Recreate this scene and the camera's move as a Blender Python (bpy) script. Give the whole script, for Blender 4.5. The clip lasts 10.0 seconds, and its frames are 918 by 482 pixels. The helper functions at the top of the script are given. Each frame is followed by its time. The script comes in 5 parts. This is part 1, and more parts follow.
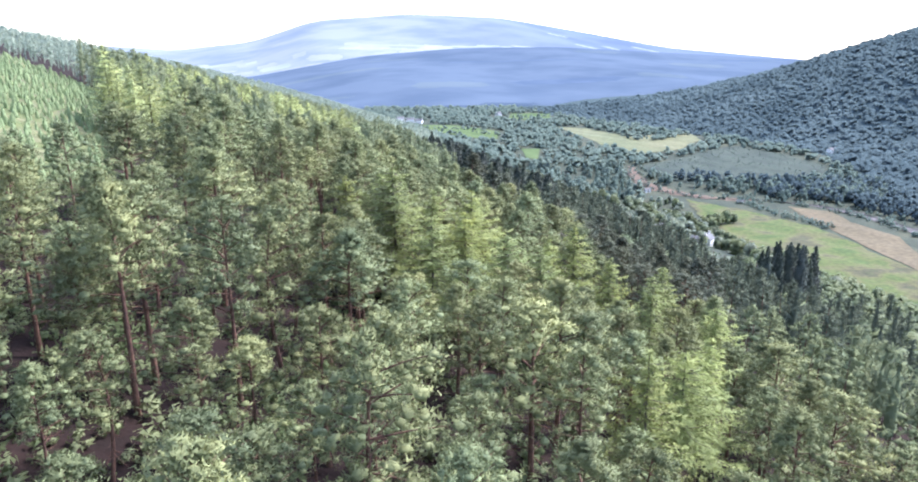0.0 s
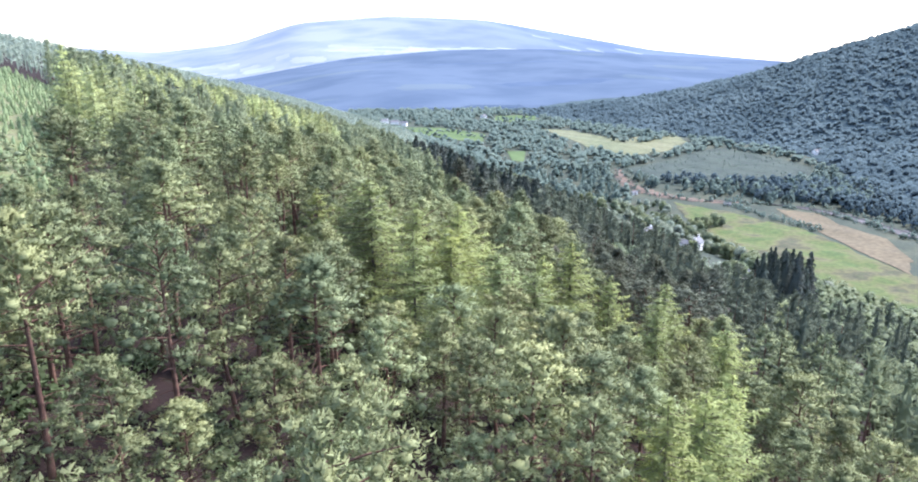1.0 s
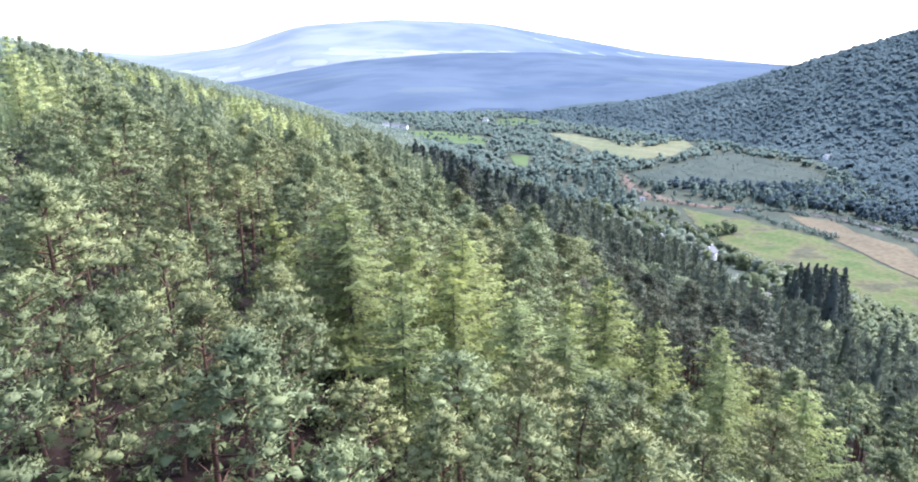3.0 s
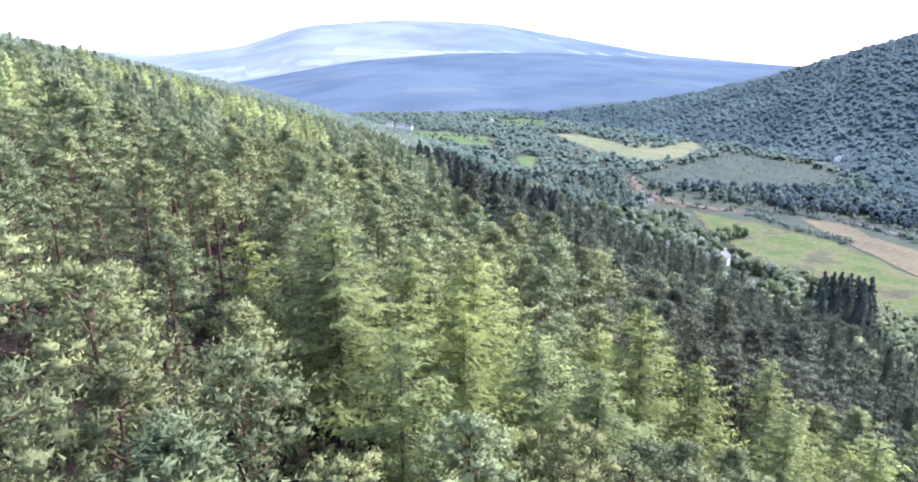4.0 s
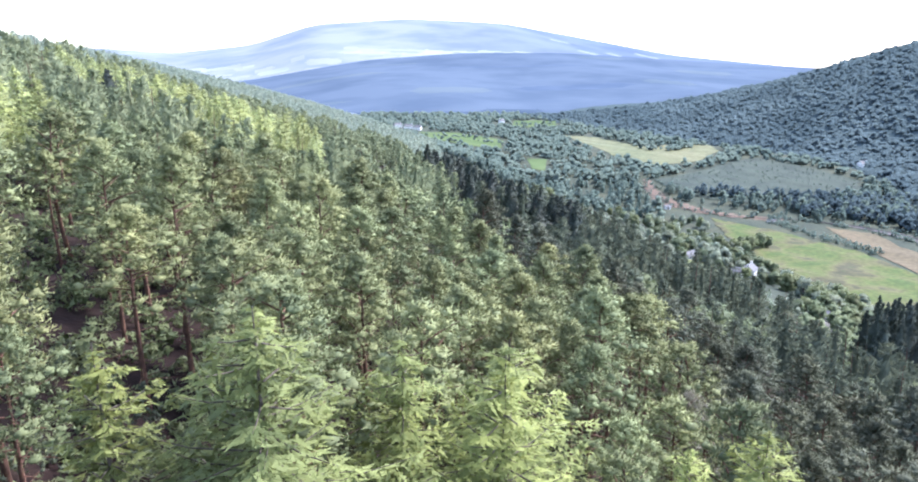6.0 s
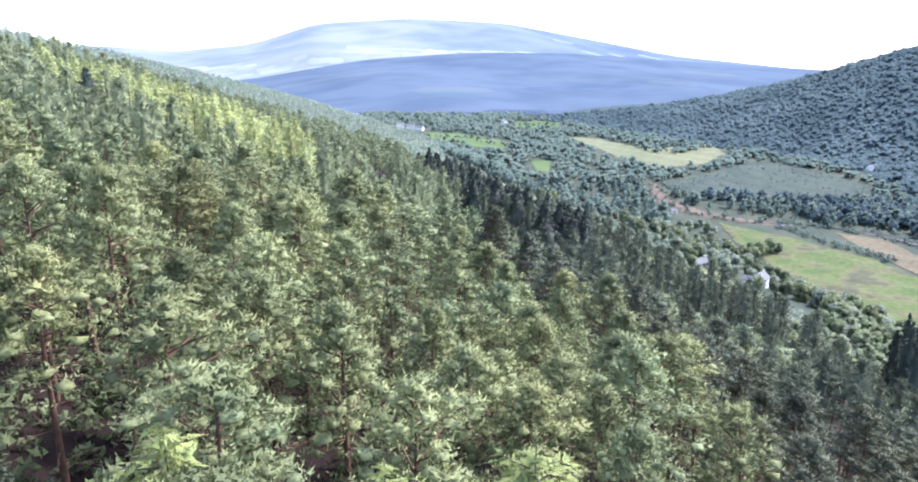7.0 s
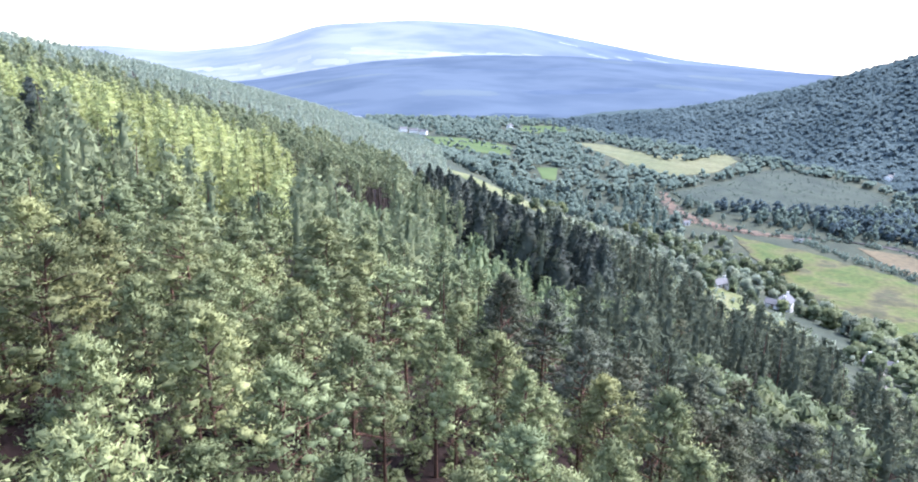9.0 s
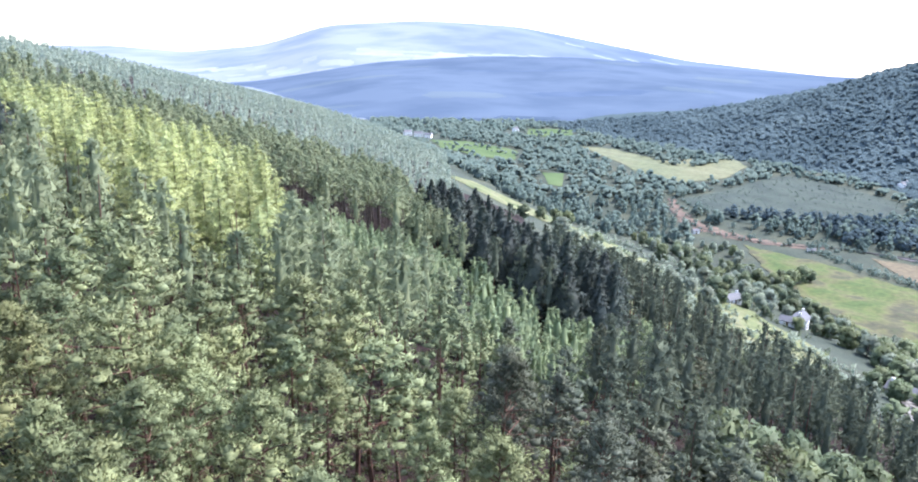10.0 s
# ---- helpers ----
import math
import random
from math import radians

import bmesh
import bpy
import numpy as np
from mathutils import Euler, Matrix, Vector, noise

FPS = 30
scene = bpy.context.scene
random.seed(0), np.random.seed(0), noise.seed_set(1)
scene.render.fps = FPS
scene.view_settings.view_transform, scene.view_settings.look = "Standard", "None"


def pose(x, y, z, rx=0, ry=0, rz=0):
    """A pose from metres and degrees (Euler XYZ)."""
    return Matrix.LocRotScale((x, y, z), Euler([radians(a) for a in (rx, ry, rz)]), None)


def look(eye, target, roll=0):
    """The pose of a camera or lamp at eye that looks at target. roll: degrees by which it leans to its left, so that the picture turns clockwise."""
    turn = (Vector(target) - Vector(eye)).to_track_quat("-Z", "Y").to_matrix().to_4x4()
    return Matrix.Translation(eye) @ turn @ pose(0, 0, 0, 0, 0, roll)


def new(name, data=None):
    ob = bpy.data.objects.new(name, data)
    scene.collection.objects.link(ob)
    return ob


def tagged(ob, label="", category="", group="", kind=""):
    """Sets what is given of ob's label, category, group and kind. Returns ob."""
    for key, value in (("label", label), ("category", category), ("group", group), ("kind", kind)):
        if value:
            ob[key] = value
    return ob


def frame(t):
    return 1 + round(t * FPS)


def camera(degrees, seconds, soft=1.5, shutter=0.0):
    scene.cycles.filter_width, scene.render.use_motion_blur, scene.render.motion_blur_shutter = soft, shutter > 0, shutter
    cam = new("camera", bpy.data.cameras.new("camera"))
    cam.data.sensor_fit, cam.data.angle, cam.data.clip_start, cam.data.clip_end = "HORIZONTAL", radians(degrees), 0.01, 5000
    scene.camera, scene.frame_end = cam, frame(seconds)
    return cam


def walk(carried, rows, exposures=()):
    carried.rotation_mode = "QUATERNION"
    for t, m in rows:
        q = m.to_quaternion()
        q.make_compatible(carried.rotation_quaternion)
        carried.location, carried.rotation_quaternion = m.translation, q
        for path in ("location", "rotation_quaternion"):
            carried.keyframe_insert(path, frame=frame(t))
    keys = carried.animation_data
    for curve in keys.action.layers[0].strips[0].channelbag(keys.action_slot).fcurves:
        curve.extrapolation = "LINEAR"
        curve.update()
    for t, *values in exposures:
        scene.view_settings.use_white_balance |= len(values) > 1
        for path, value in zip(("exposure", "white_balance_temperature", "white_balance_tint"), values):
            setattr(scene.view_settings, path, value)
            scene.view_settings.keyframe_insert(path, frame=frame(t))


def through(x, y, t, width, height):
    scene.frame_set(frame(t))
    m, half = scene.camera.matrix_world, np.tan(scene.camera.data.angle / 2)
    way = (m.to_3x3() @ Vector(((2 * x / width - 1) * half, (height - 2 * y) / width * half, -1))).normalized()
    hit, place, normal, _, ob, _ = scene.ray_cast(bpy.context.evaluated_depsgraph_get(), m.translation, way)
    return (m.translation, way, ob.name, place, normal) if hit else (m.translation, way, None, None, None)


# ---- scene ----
cam = camera(68, 10.0, soft=1.9)
PATH = [
    (0, look((0.00, 0.00, 130.00), (-0.00, 96.38, 103.34), -0.52)),
    (0.5, look((0.05, 4.25, 129.82), (1.08, 100.67, 103.33), -0.61)),
    (1, look((0.09, 8.64, 129.58), (2.19, 105.08, 103.19), -0.55)),
    (1.5, look((0.18, 13.04, 129.19), (2.64, 109.52, 103.00), -0.65)),
    (2, look((0.22, 17.50, 128.73), (2.60, 114.03, 102.72), -0.63)),
    (2.5, look((0.23, 22.14, 128.29), (2.41, 118.69, 102.33), -0.53)),
    (4, look((-0.10, 36.76, 126.82), (1.21, 133.36, 100.98), -0.34)),
    (4.5, look((-0.18, 41.84, 126.52), (0.74, 138.44, 100.66), -0.23)),
    (5, look((-0.30, 47.04, 126.35), (0.30, 143.63, 100.46), -0.16)),
    (5.5, look((-0.34, 51.90, 126.14), (-0.08, 148.51, 100.31), -0.13)),
    (7, look((-0.74, 67.93, 126.05), (-0.88, 164.53, 100.18), 0.32)),
    (7.5, look((-0.77, 73.21, 126.11), (-1.01, 169.81, 100.24), 0.49)),
    (8, look((-0.72, 78.61, 126.17), (-1.04, 175.23, 100.39), 0.56)),
    (8.5, look((-0.63, 83.98, 126.59), (-1.08, 180.63, 100.90), 0.67)),
    (9, look((-0.59, 89.45, 127.63), (-1.29, 186.10, 101.99), 0.72)),
    (9.5, look((-0.39, 94.88, 128.96), (-1.49, 191.56, 103.42), 0.78)),
    (10, look((-0.15, 100.00, 130.65), (-1.60, 196.65, 105.04), 0.83)),
]
walk(cam, PATH, exposures=[(0, 2.16, 6080, 17), (10, 2.2, 6080, 17)])

# ---------------- world and light ----------------
SUN_AZ, SUN_EL = radians(62), radians(50)   # azimuth from +y, clockwise positive
world = bpy.data.worlds.new("world")
scene.world = world
world.use_nodes = True
wn = world.node_tree
wn.nodes.clear()
w_out = wn.nodes.new("ShaderNodeOutputWorld")
w_bg = wn.nodes.new("ShaderNodeBackground")
w_sky = wn.nodes.new("ShaderNodeTexSky")
w_sky.sky_type = 'NISHITA'
w_sky.sun_disc = False
w_sky.sun_elevation = SUN_EL
w_sky.sun_rotation = SUN_AZ
w_sky.air_density = 1.0
w_sky.dust_density = 1.0
w_sky.ozone_density = 1.0
w_bg.inputs["Strength"].default_value = 0.15
w_tone = wn.nodes.new("ShaderNodeHueSaturation")   # thin white cloud over the whole sky
w_tone.inputs["Saturation"].default_value = 0.75
wn.links.new(w_sky.outputs[0], w_tone.inputs["Color"])
wn.links.new(w_tone.outputs[0], w_bg.inputs[0])
wn.links.new(w_bg.outputs[0], w_out.inputs[0])

sun_data = bpy.data.lights.new("sun", 'SUN')
sun_data.energy = 2.4
sun_data.angle = radians(7)
sun_data.color = (1.0, 0.955, 0.89)
sun = new("sun", sun_data)
sun_dir = Vector((math.sin(SUN_AZ) * math.cos(SUN_EL), math.cos(SUN_AZ) * math.cos(SUN_EL), math.sin(SUN_EL)))
sun.matrix_world = look(sun_dir * 400, (0, 0, 0))


# ---------------- materials ----------------
def material(name, roughness=0.8, specular=0.3):
    m = bpy.data.materials.new(name)
    m.use_nodes = True
    b = m.node_tree.nodes["Principled BSDF"]
    b.inputs["Roughness"].default_value = roughness
    b.inputs["Specular IOR Level"].default_value = specular
    return m, m.node_tree, b


def noise_ramp(nt, scale, stops, detail=4.0, source=None):
    """A ramp of colours over a noise in metres."""
    tc = nt.nodes.new("ShaderNodeNewGeometry")
    nz = nt.nodes.new("ShaderNodeTexNoise")
    nz.inputs["Scale"].default_value = scale
    nz.inputs["Detail"].default_value = detail
    nt.links.new(tc.outputs["Position"] if source is None else source, nz.inputs["Vector"])
    rp = nt.nodes.new("ShaderNodeValToRGB")
    el = rp.color_ramp.elements
    while len(el) < len(stops):
        el.new(0.5)
    for e, (p, c) in zip(el, stops):
        e.position, e.color = p, (*c, 1)
    nt.links.new(nz.outputs["Fac"], rp.inputs["Fac"])
    return rp


def mixed(nt, a, b, fac, mode='MIX'):
    mx = nt.nodes.new("ShaderNodeMix")
    mx.data_type, mx.blend_type = 'RGBA', mode
    for sock, val in ((mx.inputs["Factor"], fac), (mx.inputs["A"], a), (mx.inputs["B"], b)):
        if isinstance(val, (int, float)):
            sock.default_value = val
        elif isinstance(val, tuple):
            sock.default_value = (*val, 1)
        else:
            nt.links.new(val, sock)
    return mx.outputs["Result"]


def bump(nt, b, scale, strength, distance=0.1):
    tc = nt.nodes.new("ShaderNodeNewGeometry")
    nz = nt.nodes.new("ShaderNodeTexNoise")
    nz.inputs["Scale"].default_value = scale
    nz.inputs["Detail"].default_value = 6
    nt.links.new(tc.outputs["Position"], nz.inputs["Vector"])
    bp = nt.nodes.new("ShaderNodeBump")
    bp.inputs["Strength"].default_value = strength
    bp.inputs["Distance"].default_value = distance
    nt.links.new(nz.outputs["Fac"], bp.inputs["Height"])
    nt.links.new(bp.outputs[0], b.inputs["Normal"])


def foliage(name, dark, light, far=False, through=0.9, patch=0.12, ragged=0.0, cover=0.5, vary=0.025, leafy=0.0):
    """Leaves or needles: tone varies from tree to tree, from clump to clump and from tuft to tuft; light passes through."""
    m, nt, b = material(name, 0.8 if far else 0.65, 0.0 if far else 0.12)
    geo = nt.nodes.new("ShaderNodeNewGeometry")
    big = noise_ramp(nt, patch, [(0.3, dark), (0.7, light)], 2 if far else 5)
    info = nt.nodes.new("ShaderNodeObjectInfo")
    hue = nt.nodes.new("ShaderNodeHueSaturation")
    val = nt.nodes.new("ShaderNodeMapRange")
    val.inputs["To Min"].default_value, val.inputs["To Max"].default_value = (0.9, 1.1)
    nt.links.new(geo.outputs["Random Per Island"], val.inputs["Value"])
    tone = nt.nodes.new("ShaderNodeMapRange")
    tone.inputs["To Min"].default_value, tone.inputs["To Max"].default_value = (1.0, 1.0) if far else (0.75, 1.25)
    white = nt.nodes.new("ShaderNodeMath")
    white.operation = 'MULTIPLY_ADD'
    white.inputs[1].default_value, white.inputs[2].default_value = 7.31, 0.0
    wrap = nt.nodes.new("ShaderNodeMath")
    wrap.operation = 'FRACT'
    nt.links.new(info.outputs["Random"], white.inputs[0])
    nt.links.new(white.outputs[0], wrap.inputs[0])
    nt.links.new(wrap.outputs[0], tone.inputs["Value"])
    both = nt.nodes.new("ShaderNodeMath")
    both.operation = 'MULTIPLY'
    nt.links.new(val.outputs[0], both.inputs[0])
    nt.links.new(tone.outputs[0], both.inputs[1])
    nt.links.new(both.outputs[0], hue.inputs["Value"])
    hh = nt.nodes.new("ShaderNodeMapRange")
    hh.inputs["To Min"].default_value, hh.inputs["To Max"].default_value = 0.5 - vary, 0.5 + vary
    nt.links.new(info.outputs["Random"], hh.inputs["Value"])
    if not far:
        nt.links.new(hh.outputs[0], hue.inputs["Hue"])
    sat = nt.nodes.new("ShaderNodeMapRange")
    sat.inputs["To Min"].default_value, sat.inputs["To Max"].default_value = (1.15, 0.85) if vary > 0.02 else (1.08, 0.95)
    nt.links.new(info.outputs["Random"], sat.inputs["Value"])
    if not far:
        nt.links.new(sat.outputs[0], hue.inputs["Saturation"])
    nt.links.new(big.outputs["Color"], hue.inputs["Color"])
    nt.links.new(hue.outputs[0], b.inputs["Base Color"])
    tr = nt.nodes.new("ShaderNodeBsdfTranslucent")
    dim = mixed(nt, (0, 0, 0), hue.outputs[0], through)
    nt.links.new(dim, tr.inputs["Color"])
    mx = nt.nodes.new("ShaderNodeAddShader")
    nt.links.new(b.outputs[0], mx.inputs[0])
    nt.links.new(tr.outputs[0], mx.inputs[1])
    last = mx.outputs[0]
    if leafy:   # sprays of leaves too small to build
        bump(nt, b, leafy, 0.7, 0.5)
    if ragged:   # needle-fine gaps in every spray
        nz = nt.nodes.new("ShaderNodeTexNoise")
        nz.inputs["Scale"].default_value, nz.inputs["Detail"].default_value = ragged, 2.0
        nt.links.new(geo.outputs["Position"], nz.inputs["Vector"])
        cut = nt.nodes.new("ShaderNodeMath")
        cut.operation = 'GREATER_THAN'
        cut.inputs[1].default_value = cover
        nt.links.new(nz.outputs["Fac"], cut.inputs[0])
        gap = nt.nodes.new("ShaderNodeBsdfTransparent")
        sel = nt.nodes.new("ShaderNodeMixShader")
        nt.links.new(cut.outputs[0], sel.inputs[0])
        nt.links.new(last, sel.inputs[1])
        nt.links.new(gap.outputs[0], sel.inputs[2])
        last = sel.outputs[0]
    nt.links.new(last, nt.nodes["Material Output"].inputs["Surface"])
    return m


def plain(name, stops, scale=0.5, roughness=0.85, relief=0.0, relief_scale=3.0, fine=None, specular=0.25):
    m, nt, b = material(name, roughness, specular)
    col = noise_ramp(nt, scale, stops, 6).outputs["Color"]
    if fine:
        col = mixed(nt, col, noise_ramp(nt, fine, [(0.3, (0.75, 0.75, 0.75)), (0.7, (1.25, 1.22, 1.15))], 4).outputs["Color"], 1.0, 'MULTIPLY')
    nt.links.new(col, b.inputs["Base Color"])
    if relief:
        bump(nt, b, relief_scale, relief)
    return m


M_PINE = foliage("pine_needles", (0.092, 0.115, 0.062), (0.197, 0.217, 0.106), through=0.3, ragged=12.0, cover=0.63, patch=0.2, vary=0.02)
M_PINE_FAR = foliage("pine_needles_far", (0.094, 0.12, 0.07), (0.16, 0.18, 0.1), far=True, through=0.3, ragged=7.0, cover=0.64)
# far-slope needles made paler and bluer: haze painted into their green
M_PLANTATION_HAZED = foliage("plantation_needles", (0.12, 0.152, 0.124), (0.175, 0.205, 0.165), far=True, patch=0.05, through=0.85, ragged=2.0, cover=0.62)
M_PINE_DIST = foliage("pine_needles_distant", (0.1, 0.124, 0.078), (0.158, 0.178, 0.108), far=True, through=0.6)
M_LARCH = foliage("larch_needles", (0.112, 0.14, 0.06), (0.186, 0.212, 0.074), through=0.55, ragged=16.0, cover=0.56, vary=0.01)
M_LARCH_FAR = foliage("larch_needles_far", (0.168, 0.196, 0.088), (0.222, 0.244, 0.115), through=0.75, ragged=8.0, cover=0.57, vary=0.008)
M_SPRUCE = foliage("spruce_needles", (0.036, 0.048, 0.044), (0.064, 0.078, 0.064), through=0.4, ragged=9.0, cover=0.6)
M_YOUNG = foliage("young_conifer_needles", (0.108, 0.142, 0.085), (0.158, 0.188, 0.11), far=True, through=0.8)
M_PALE = foliage("young_plantation_needles", (0.125, 0.165, 0.092), (0.165, 0.205, 0.115), far=True, through=0.8)
M_BROAD = foliage("broad_leaves", (0.048, 0.07, 0.042), (0.102, 0.125, 0.066), through=0.6, patch=0.06, ragged=3.0, cover=0.64)
# leaf green shifted to blue: distance haze painted into the crowns
M_BROAD_FAR = foliage("oak_leaves_hazed", (0.042, 0.062, 0.072), (0.069, 0.096, 0.106), far=True, patch=0.014, through=1.0, leafy=0.9)
M_BANKSCRUB = foliage("bank_scrub_leaves", (0.038, 0.058, 0.05), (0.056, 0.08, 0.066), far=True, patch=0.04, through=0.9, ragged=2.0, cover=0.58)
# valley leaves with distance haze painted in as extra blue
M_COPSE = foliage("copse_leaves_hazed", (0.062, 0.09, 0.082), (0.1, 0.13, 0.113), far=True, patch=0.05, through=1.0, leafy=0.9)
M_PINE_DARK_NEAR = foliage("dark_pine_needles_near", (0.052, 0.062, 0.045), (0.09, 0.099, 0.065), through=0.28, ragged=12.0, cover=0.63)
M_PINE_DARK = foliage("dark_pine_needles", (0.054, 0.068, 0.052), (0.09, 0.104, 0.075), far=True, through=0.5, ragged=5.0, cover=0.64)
M_FERN = foliage("bracken_fronds", (0.06, 0.085, 0.042), (0.15, 0.17, 0.095), far=True)
M_BARK = plain("pine_bark", [(0.3, (0.075, 0.043, 0.036)), (0.7, (0.17, 0.095, 0.07))], 2.0, 0.9, 0.6, 12.0)
M_WILLOW = foliage("willow_leaves", (0.098, 0.128, 0.1), (0.145, 0.168, 0.125), through=0.8, ragged=3.0, cover=0.64)
M_DEAD = foliage("withered_pine_needles", (0.16, 0.145, 0.115), (0.22, 0.2, 0.16), through=0.6, ragged=26.0, cover=0.48)
M_BARK_GREY = plain("grey_bark", [(0.3, (0.06, 0.05, 0.045)), (0.7, (0.14, 0.12, 0.1))], 2.0, 0.9, 0.6, 12.0)
# maroon needle litter, its base darkened with the shade under the trees
M_FLOOR = plain("shaded_forest_floor", [(0.3, (0.009, 0.0045, 0.0045)), (0.5, (0.014, 0.007, 0.007)), (0.62, (0.018, 0.01, 0.009)), (0.75, (0.013, 0.018, 0.009))], 0.35, 0.95, 0.9, 2.0, 3.0)
# dull grass green, blued a little for the haze over the valley
M_VALLEY = plain("rough_pasture", [(0.3, (0.028, 0.041, 0.033)), (0.5, (0.04, 0.053, 0.04)), (0.7, (0.058, 0.066, 0.044))], 0.05, 0.95, 0.8, 1.5, 0.6)
M_MEADOW = plain("green_meadow", [(0.32, (0.048, 0.08, 0.024)), (0.45, (0.068, 0.09, 0.03)), (0.55, (0.084, 0.088, 0.042)), (0.63, (0.056, 0.056, 0.036)), (0.74, (0.046, 0.064, 0.026))], 0.06, 0.95, 0.6, 1.0, 0.35)
M_HAY = plain("yellow_hayfield", [(0.35, (0.098, 0.116, 0.064)), (0.6, (0.122, 0.13, 0.075))], 0.02, 0.95, 0.4, 1.0, 0.2)
M_FARGREEN = plain("far_green_fields", [(0.35, (0.075, 0.115, 0.056)), (0.6, (0.098, 0.135, 0.068))], 0.02, 1.0, specular=0.0)
M_PASTURE = plain("rough_green_pasture", [(0.32, (0.07, 0.092, 0.038)), (0.47, (0.105, 0.126, 0.055)), (0.58, (0.14, 0.146, 0.08)), (0.7, (0.08, 0.092, 0.05))], 0.09, 0.95, 0.7, 1.0, 0.5)
M_TAN = plain("dry_grass", [(0.35, (0.084, 0.073, 0.048)), (0.6, (0.112, 0.094, 0.062))], 0.03, 0.95, 0.5, 1.0, 0.3)
M_PINK = plain("red_brown_marsh", [(0.35, (0.075, 0.06, 0.05)), (0.55, (0.135, 0.098, 0.08)), (0.68, (0.06, 0.062, 0.048))], 0.09, 0.95, 0.5, 1.0, 0.4)
M_BRACKEN = plain("bracken_ground", [(0.35, (0.026, 0.041, 0.037)), (0.6, (0.042, 0.06, 0.05))], 0.05, 0.95, 0.7, 1.0, 0.4)
# far slopes: the blue of distance haze is painted into the base colours
M_HAZE_SPUR = plain("hazed_spur_slope", [(0.35, (0.063, 0.089, 0.132)), (0.6, (0.084, 0.113, 0.159))], 0.006, 1.0, specular=0.0)
M_UPLAND, u_nt, u_b = material("hazed_upland", 1.0, 0.0)   # haze painted in: whitish to the left, bluer to the right
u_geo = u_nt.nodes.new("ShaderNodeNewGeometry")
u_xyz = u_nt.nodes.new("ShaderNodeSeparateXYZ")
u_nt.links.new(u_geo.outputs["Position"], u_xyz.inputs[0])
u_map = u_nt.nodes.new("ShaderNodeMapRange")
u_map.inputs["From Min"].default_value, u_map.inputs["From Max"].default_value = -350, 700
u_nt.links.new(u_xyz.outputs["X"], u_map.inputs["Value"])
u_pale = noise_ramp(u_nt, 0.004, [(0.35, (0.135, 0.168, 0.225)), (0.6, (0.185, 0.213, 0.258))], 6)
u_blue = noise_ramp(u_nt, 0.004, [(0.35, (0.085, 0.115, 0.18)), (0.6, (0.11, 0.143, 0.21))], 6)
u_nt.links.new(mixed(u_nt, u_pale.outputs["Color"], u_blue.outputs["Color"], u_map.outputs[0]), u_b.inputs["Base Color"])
# floor kept as light and blue as the crowns, as haze would show it
M_UNDERWOOD = plain("hazed_wood_floor", [(0.3, (0.05, 0.072, 0.08)), (0.7, (0.068, 0.094, 0.1))], 0.1, 1.0, specular=0.0)
M_RIDE = plain("pale_forest_ride", [(0.3, (0.16, 0.17, 0.12)), (0.7, (0.21, 0.21, 0.15))], 0.1, 1.0, specular=0.0)
# fields and woods of the far hills, tinted with the same painted haze
M_HAZE_SPUR_PALE = plain("hazed_spur_pale", [(0.35, (0.074, 0.102, 0.135)), (0.6, (0.094, 0.123, 0.155))], 0.006, 1.0, specular=0.0)
M_FARFIELD = plain("hazed_pale_fields", [(0.35, (0.2, 0.238, 0.225)), (0.6, (0.235, 0.265, 0.25))], 0.01, 1.0, specular=0.0)
M_FARPALE = plain("hazed_blue_fields", [(0.35, (0.18, 0.21, 0.24)), (0.6, (0.21, 0.235, 0.25))], 0.01, 1.0, specular=0.0)
M_FARWOOD = plain("hazed_conifer_wood", [(0.35, (0.061, 0.088, 0.137)), (0.6, (0.08, 0.11, 0.163))], 0.01, 1.0, specular=0.0)
M_FOOTWOOD = plain("hazed_foot_wood", [(0.35, (0.045, 0.067, 0.1)), (0.6, (0.062, 0.087, 0.125))], 0.02, 1.0, specular=0.0)
M_WHITE = plain("white_render_wall", [(0.3, (0.7, 0.7, 0.68)), (0.7, (0.82, 0.82, 0.8))], 0.8, 0.8, 0.2, 20)
M_SLATE = plain("grey_slate", [(0.3, (0.1, 0.105, 0.12)), (0.7, (0.15, 0.155, 0.17))], 1.5, 0.8, 0.4, 6)
M_PANE = plain("dark_window_glass", [(0.3, (0.02, 0.025, 0.03)), (0.7, (0.03, 0.035, 0.04))], 1.0, 0.08, specular=0.6)
M_DOOR = plain("painted_door", [(0.3, (0.08, 0.04, 0.03)), (0.7, (0.1, 0.05, 0.04))], 2.0, 0.5)
M_LANE = plain("gravel_lane", [(0.3, (0.14, 0.135, 0.125)), (0.7, (0.2, 0.19, 0.18))], 0.6, 0.95, 0.5, 8)
M_WATER = plain("stream_water", [(0.3, (0.025, 0.028, 0.03)), (0.7, (0.04, 0.042, 0.046))], 0.2, 0.6, 0.3, 2.0, specular=0.02)
M_GRAVEL = plain("pale_river_gravel", [(0.38, (0.04, 0.05, 0.04)), (0.48, (0.085, 0.08, 0.085)), (0.62, (0.12, 0.114, 0.122)), (0.72, (0.05, 0.055, 0.05))], 0.12, 0.95, 0.5, 4)


